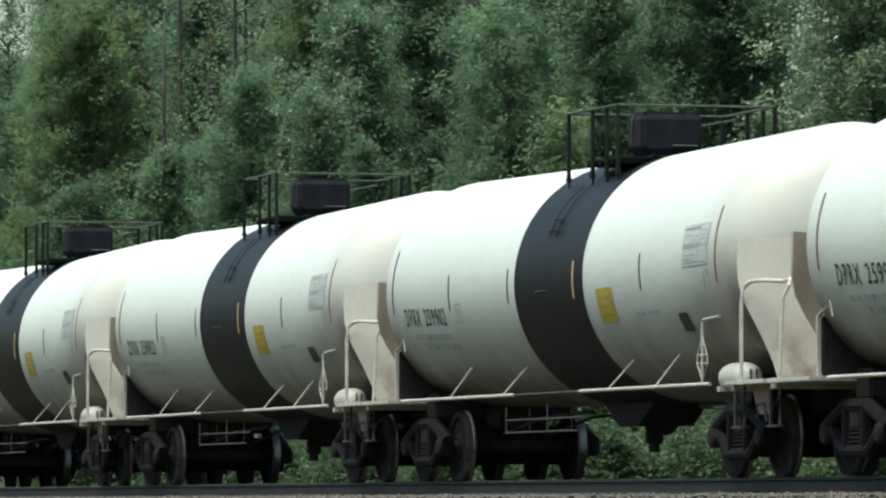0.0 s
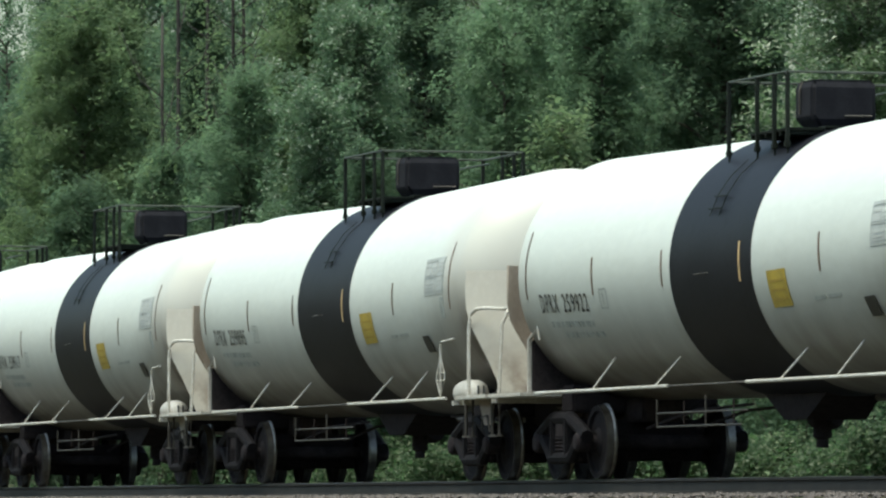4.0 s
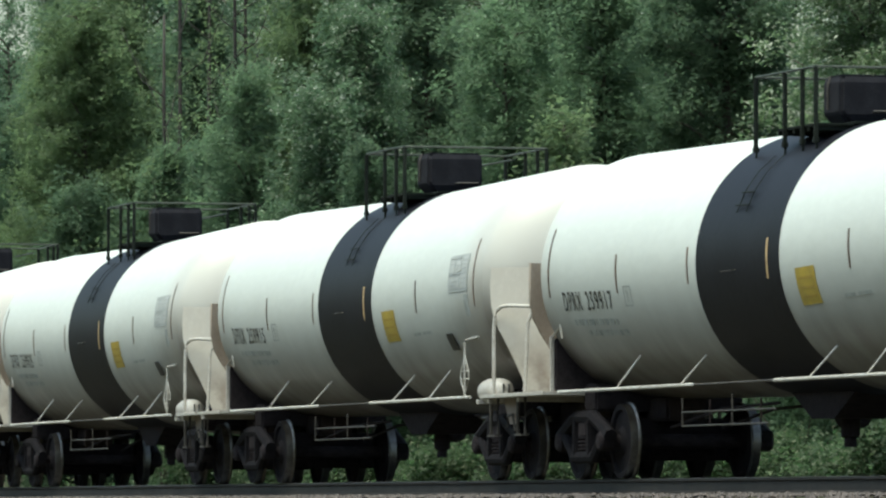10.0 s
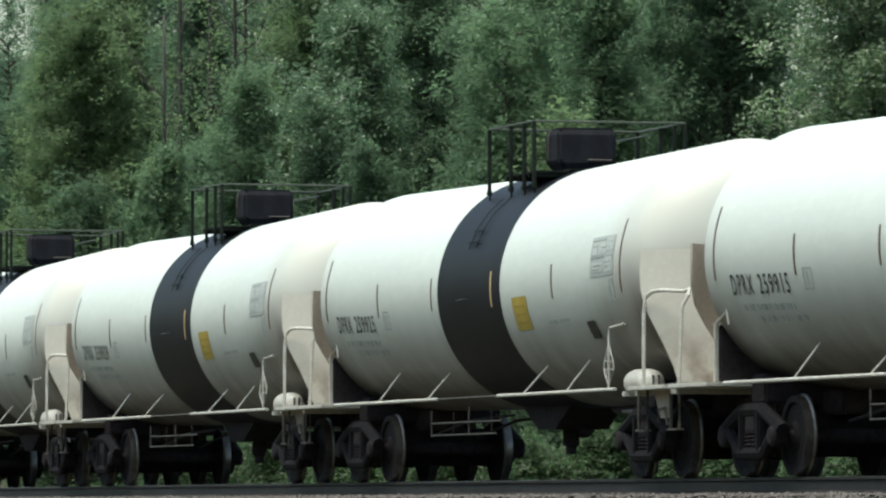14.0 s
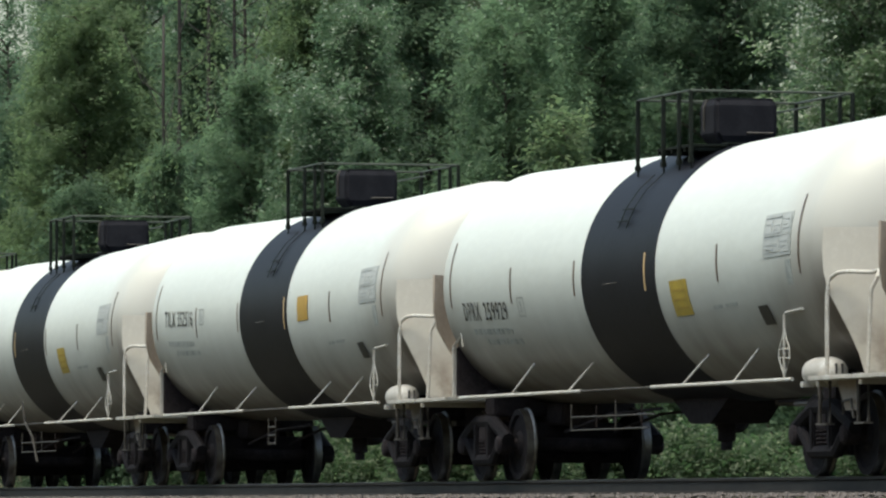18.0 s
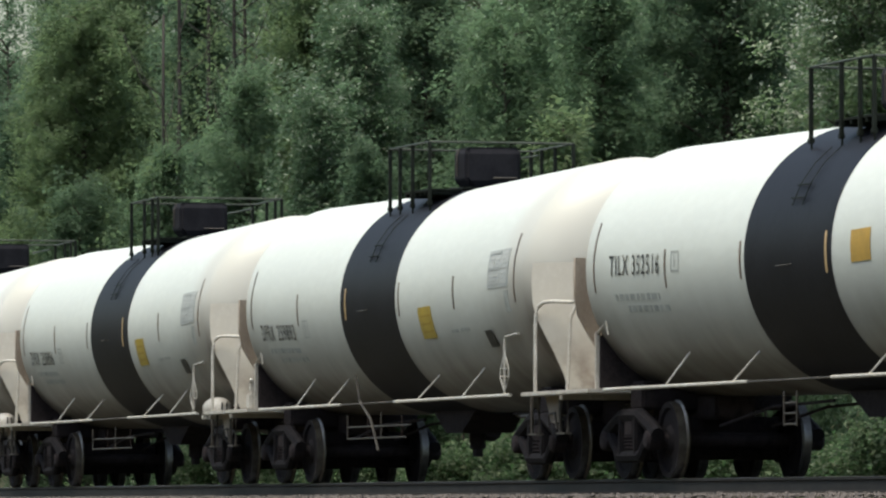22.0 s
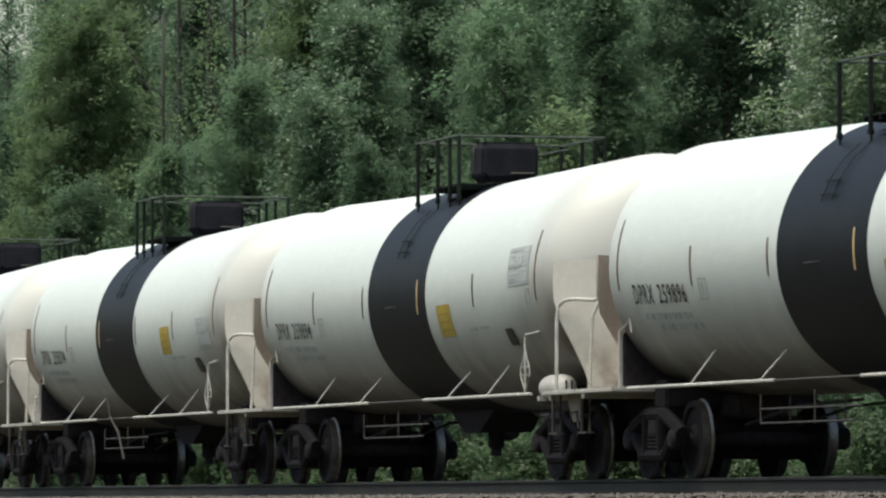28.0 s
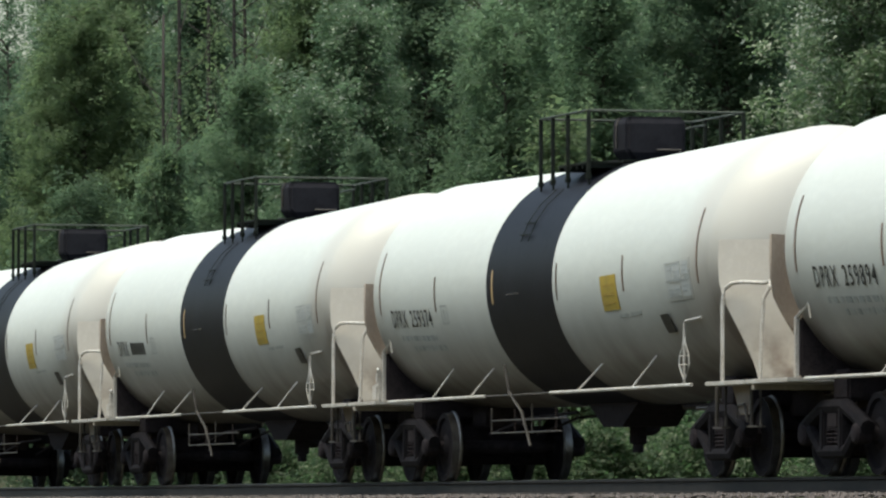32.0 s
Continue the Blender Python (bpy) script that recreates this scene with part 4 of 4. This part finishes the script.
def bare_tree(x, y, height, seed):
    """A slender grey trunk with thin upright limbs and few leaves."""
    rng = np.random.default_rng(seed)
    z = ground_height(y - OFF - BEND * (x - MID) ** 2 / 2) - 0.15
    t = thing("tree", "slender grey trunk with thin half-bare limbs", "tree", "trees behind the track", at=Matrix.Translation((x, y, z)))
    bm = bmesh.new()
    w = rng.normal(0, 0.12, 5)
    tube(bm, [(0, 0, 0), (w[0], 0, height * 0.2), (w[1], 0, height * 0.4), (w[2], 0.05, height * 0.6), (w[3], 0, height * 0.8), (w[4] * 2, 0, height)], 0.075, 8, 0.03)
    tips = []
    for k in range(9):
        f = 0.3 + 0.6 * k / 9
        g = rng.uniform(0, 6.28)
        e = Vector((math.cos(g) * 1.1, math.sin(g) * 1.1, height * f + rng.uniform(0.8, 1.8)))
        tube(bm, [(0.03, 0, height * f), (e.x * 0.5, e.y * 0.5, height * f + 0.4), e], 0.022, 5, 0.006)
        tips.append(e)
    smooth(part("trunk", bm, BARK_DARK, t))
    pts = np.repeat(np.array(tips), 9, 0) + rng.normal(0, 0.5, (len(tips) * 9, 3))
    ob = new("crown", leaves("crown", pts, pts * 0, 0.09, 14, 0.2, LEAF_LIGHT, rng))
    ob.parent = t


def weeds():
    """Blades and broad weeds along the far side of the ballast."""
    rng = np.random.default_rng(11)
    n = 26000
    s, lat = rng.uniform(-175, -70, n), 3.6 + rng.gamma(2.0, 1.6, n)
    u = s - MID
    y = OFF + BEND * u * u / 2 + lat
    z = np.array([ground_height(q) for q in lat])
    patchy = np.sin(s * 0.8) * np.sin(s * 0.31 + lat) + rng.normal(0, 0.5, n)
    h = np.where(patchy > 0.1, rng.uniform(0.15, 0.55, n), rng.uniform(0.05, 0.18, n))
    a = rng.uniform(0, 6.28, n)
    w = rng.uniform(0.012, 0.03, n) * (1 + h)
    base = np.stack([MID + u, y, z - 0.02], 1)
    side = np.stack([np.cos(a) * w, np.sin(a) * w, np.zeros(n)], 1)
    tip = base + np.stack([rng.normal(0, 0.35, n) * h, rng.normal(0, 0.35, n) * h, h], 1)
    mid = (base + tip) / 2 + np.stack([np.zeros(n), np.zeros(n), h * 0.12], 1)
    q = np.stack([base - side, mid - side * 0.8, tip, mid + side * 0.8], 1)
    tagged(new("weeds", mesh_of("weeds", q.reshape(-1, 3), 4, GRASS)), "patchy weeds and dry grass beside the ballast", "weeds", kind="stuff")
    rng = np.random.default_rng(12)
    m = 2600
    s, lat = rng.uniform(-175, -75, m), rng.uniform(5.2, 8.0, m)
    u = s - MID
    keep = np.sin(s * 0.55) + np.sin(s * 0.23 + 1) > -0.4
    pts = np.stack([MID + u, OFF + BEND * u * u / 2 + lat, np.array([ground_height(q) for q in lat]) + rng.uniform(0.05, 0.55, m)], 1)[keep]
    tagged(new("undergrowth", leaves("undergrowth", pts, pts * 0, 0.075, 12, 0.16, GRASS, rng)), "low broad-leaved undergrowth below the trees", "undergrowth", kind="stuff")


def build_woods():
    # edge of the wood, from the near end of the view to the far end
    edge = [(-102.0, 35.4, 9.6, 3.8, LEAF_GLINT_POPLAR, 0.14), (-111.3, 39.2, 9.1, 3.1, LEAF_DARK, 0.14), (-133.0, 40.3, 12.8, 3.7, LEAF, 0.15), (-126.8, 36.7, 9.6, 3.5, LEAF, 0.14),
            (-118.6, 36.1, 4.6, 2.6, LEAF_DARK, 0.13), (-141.1, 37.6, 10.6, 3.0, LEAF_GLINTS, 0.14, 0.70), (-136.5, 35.6, 8.9, 2.9, LEAF_GLINTS, 0.14), (-150.4, 37.6, 10.0, 3.0, LEAF, 0.14),
            (-140.9, 41.9, 12.9, 4.5, LEAF, 0.16), (-158.3, 38.8, 8.7, 3.2, LEAF_DARK, 0.15), (-171.7, 38.6, 13.2, 4.3, LEAF_LIGHT, 0.16), (-182.6, 40.5, 12.7, 3.9, LEAF_LIGHT, 0.16),
            (-185.1, 42.7, 15.3, 2.6, LEAF_LIGHT, 0.16), (-179.8, 43.6, 14.5, 2.6, LEAF_HOLLOW, 0.16), (-196.4, 42.9, 11.7, 5.5, LEAF_DARK, 0.17), (-164.9, 37.0, 8.3, 3.8, LEAF_HOLLOW, 0.15), (-150.3, 41.6, 14.3, 2.5, LEAF_HOLLOW, 0.16),
            (-127.5, 41.2, 14.1, 3.3, LEAF_HOLLOW, 0.16), (-164.6, 42.6, 14.3, 2.8, LEAF_LIGHT, 0.16), (-133.3, 35.8, 7.4, 2.0, LEAF_HOLLOW, 0.14), (-143.5, 38.8, 9.0, 2.2, LEAF_HOLLOW, 0.15), (-155.7, 36.9, 8.6, 2.1, LEAF, 0.15), (-124.4, 37.9, 10.2, 2.4, LEAF, 0.14, 0.45)]
    for k, (x, y, h, w, m, size, *low) in enumerate(edge):
        crown = low[0] if low else 0.30 if h > 8.5 else 0.06
        tree(x, y, h, w, m, 100 + k, int(155 * w * h * (1.02 - crown)), size * 0.52, crown, per=17)
    back = [(-112, 44, 14, 6, LEAF_DARK), (-121, 45, 15, 7, LEAF_DARK), (-133, 48, 15, 7.5, LEAF_DARK), (-146, 47, 16, 7.5, LEAF), (-159, 49, 17, 8, LEAF), (-172, 50, 17, 8, LEAF_LIGHT),
            (-186, 51, 18, 8, LEAF), (-201, 52, 18, 9, LEAF_DARK), (-216, 54, 19, 9, LEAF_DARK), (-150, 57, 17, 9, LEAF_DARK), (-175, 60, 18, 9, LEAF_DARK), (-205, 64, 20, 10, LEAF_DARK),
            (-212, 47.5, 14.6, 7, LEAF_DARK), (-230, 52.0, 18, 5.6, LEAF_DARK), (-248, 58, 20, 7, LEAF_DARK), (-235, 64, 21, 10, LEAF), (-268, 64, 22, 8, LEAF_HOLLOW), (-265, 72, 24, 12, LEAF_DARK), (-295, 70, 26, 12, LEAF_DARK), (-290, 60.5, 19.3, 11, LEAF), (-254.3, 54.3, 15.8, 4.6, LEAF_DARK), (-234.4, 51.7, 17.5, 2.6, LEAF_DARK)]
    for k, (x, y, h, w, m) in enumerate(back):
        tree(x, y, h, w, m, 200 + k, 2900, 0.11, 0.34, "tall leafy tree deeper in the wood", per=16)
    tree(-244.5, 52.2, 18.0, 4.4, LEAF_DARK, 240, 2000, 0.11, 0.04, "thin-crowned tree with sky showing through", per=12)
    for k, (x, y, h) in enumerate([(-155.7, 36.9, 11.5), (-159.5, 38.2, 16), (-165.2, 40.3, 16), (-161.1, 39.9, 15), (-166.9, 41.6, 16)]):
        bare_tree(x, y, h, 300 + k)
    for k, (x, y, h, w, m) in enumerate([(-94, 32.5, 1.3, 1.8, GRASS), (-101, 33.0, 1.2, 2.0, GRASS), (-107, 33.3, 1.4, 2.0, GRASS), (-114, 33.8, 1.1, 2.2, GRASS), (-121, 34.2, 1.3, 2.2, GRASS), (-130, 34.8, 1.3, 2.4, GRASS), (-140, 36.0, 1.4, 2.5, GRASS), (-152, 37.2, 1.4, 2.5, GRASS)]):
        bush(x, y, h, w, m, 400 + k, 1500, 0.075)
    # backing shrubs, with the wood's shade put into their leaf colour
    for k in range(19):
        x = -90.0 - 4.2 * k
        bush(x, OFF + BEND * (x - MID) ** 2 / 2 + 9.6 + 1.3 * (k % 2), 2.9 + 0.5 * math.sin(2.3 * k), 3.3, LEAF_HOLLOW, 480 + k, 900, 0.10, "leafy shrub below the trees, its green darkened for their shade")
    tree(-116.7, 34.85, 7.2, 1.9, LEAF_YELLOW, 450, 1500, 0.10, 0.25, "slim yellow-green sapling at the wood's edge")
    for k, (x, y, h, w) in enumerate([(-122.0, 35.4, 6.7, 2.0), (-124.1, 35.3, 6.4, 1.8), (-118.9, 35.1, 6.3, 1.6), (-131, 35.9, 5.0, 2.8)]):
        bush(x, y, h, w, LEAF_FLOWER, 460 + k, 1100, 0.09, "tall shrub with pale blossoms at the wood's edge")


build_ground()
build_woods()
weeds()
build_rails()
CARS = build_train()
motions(CARS)
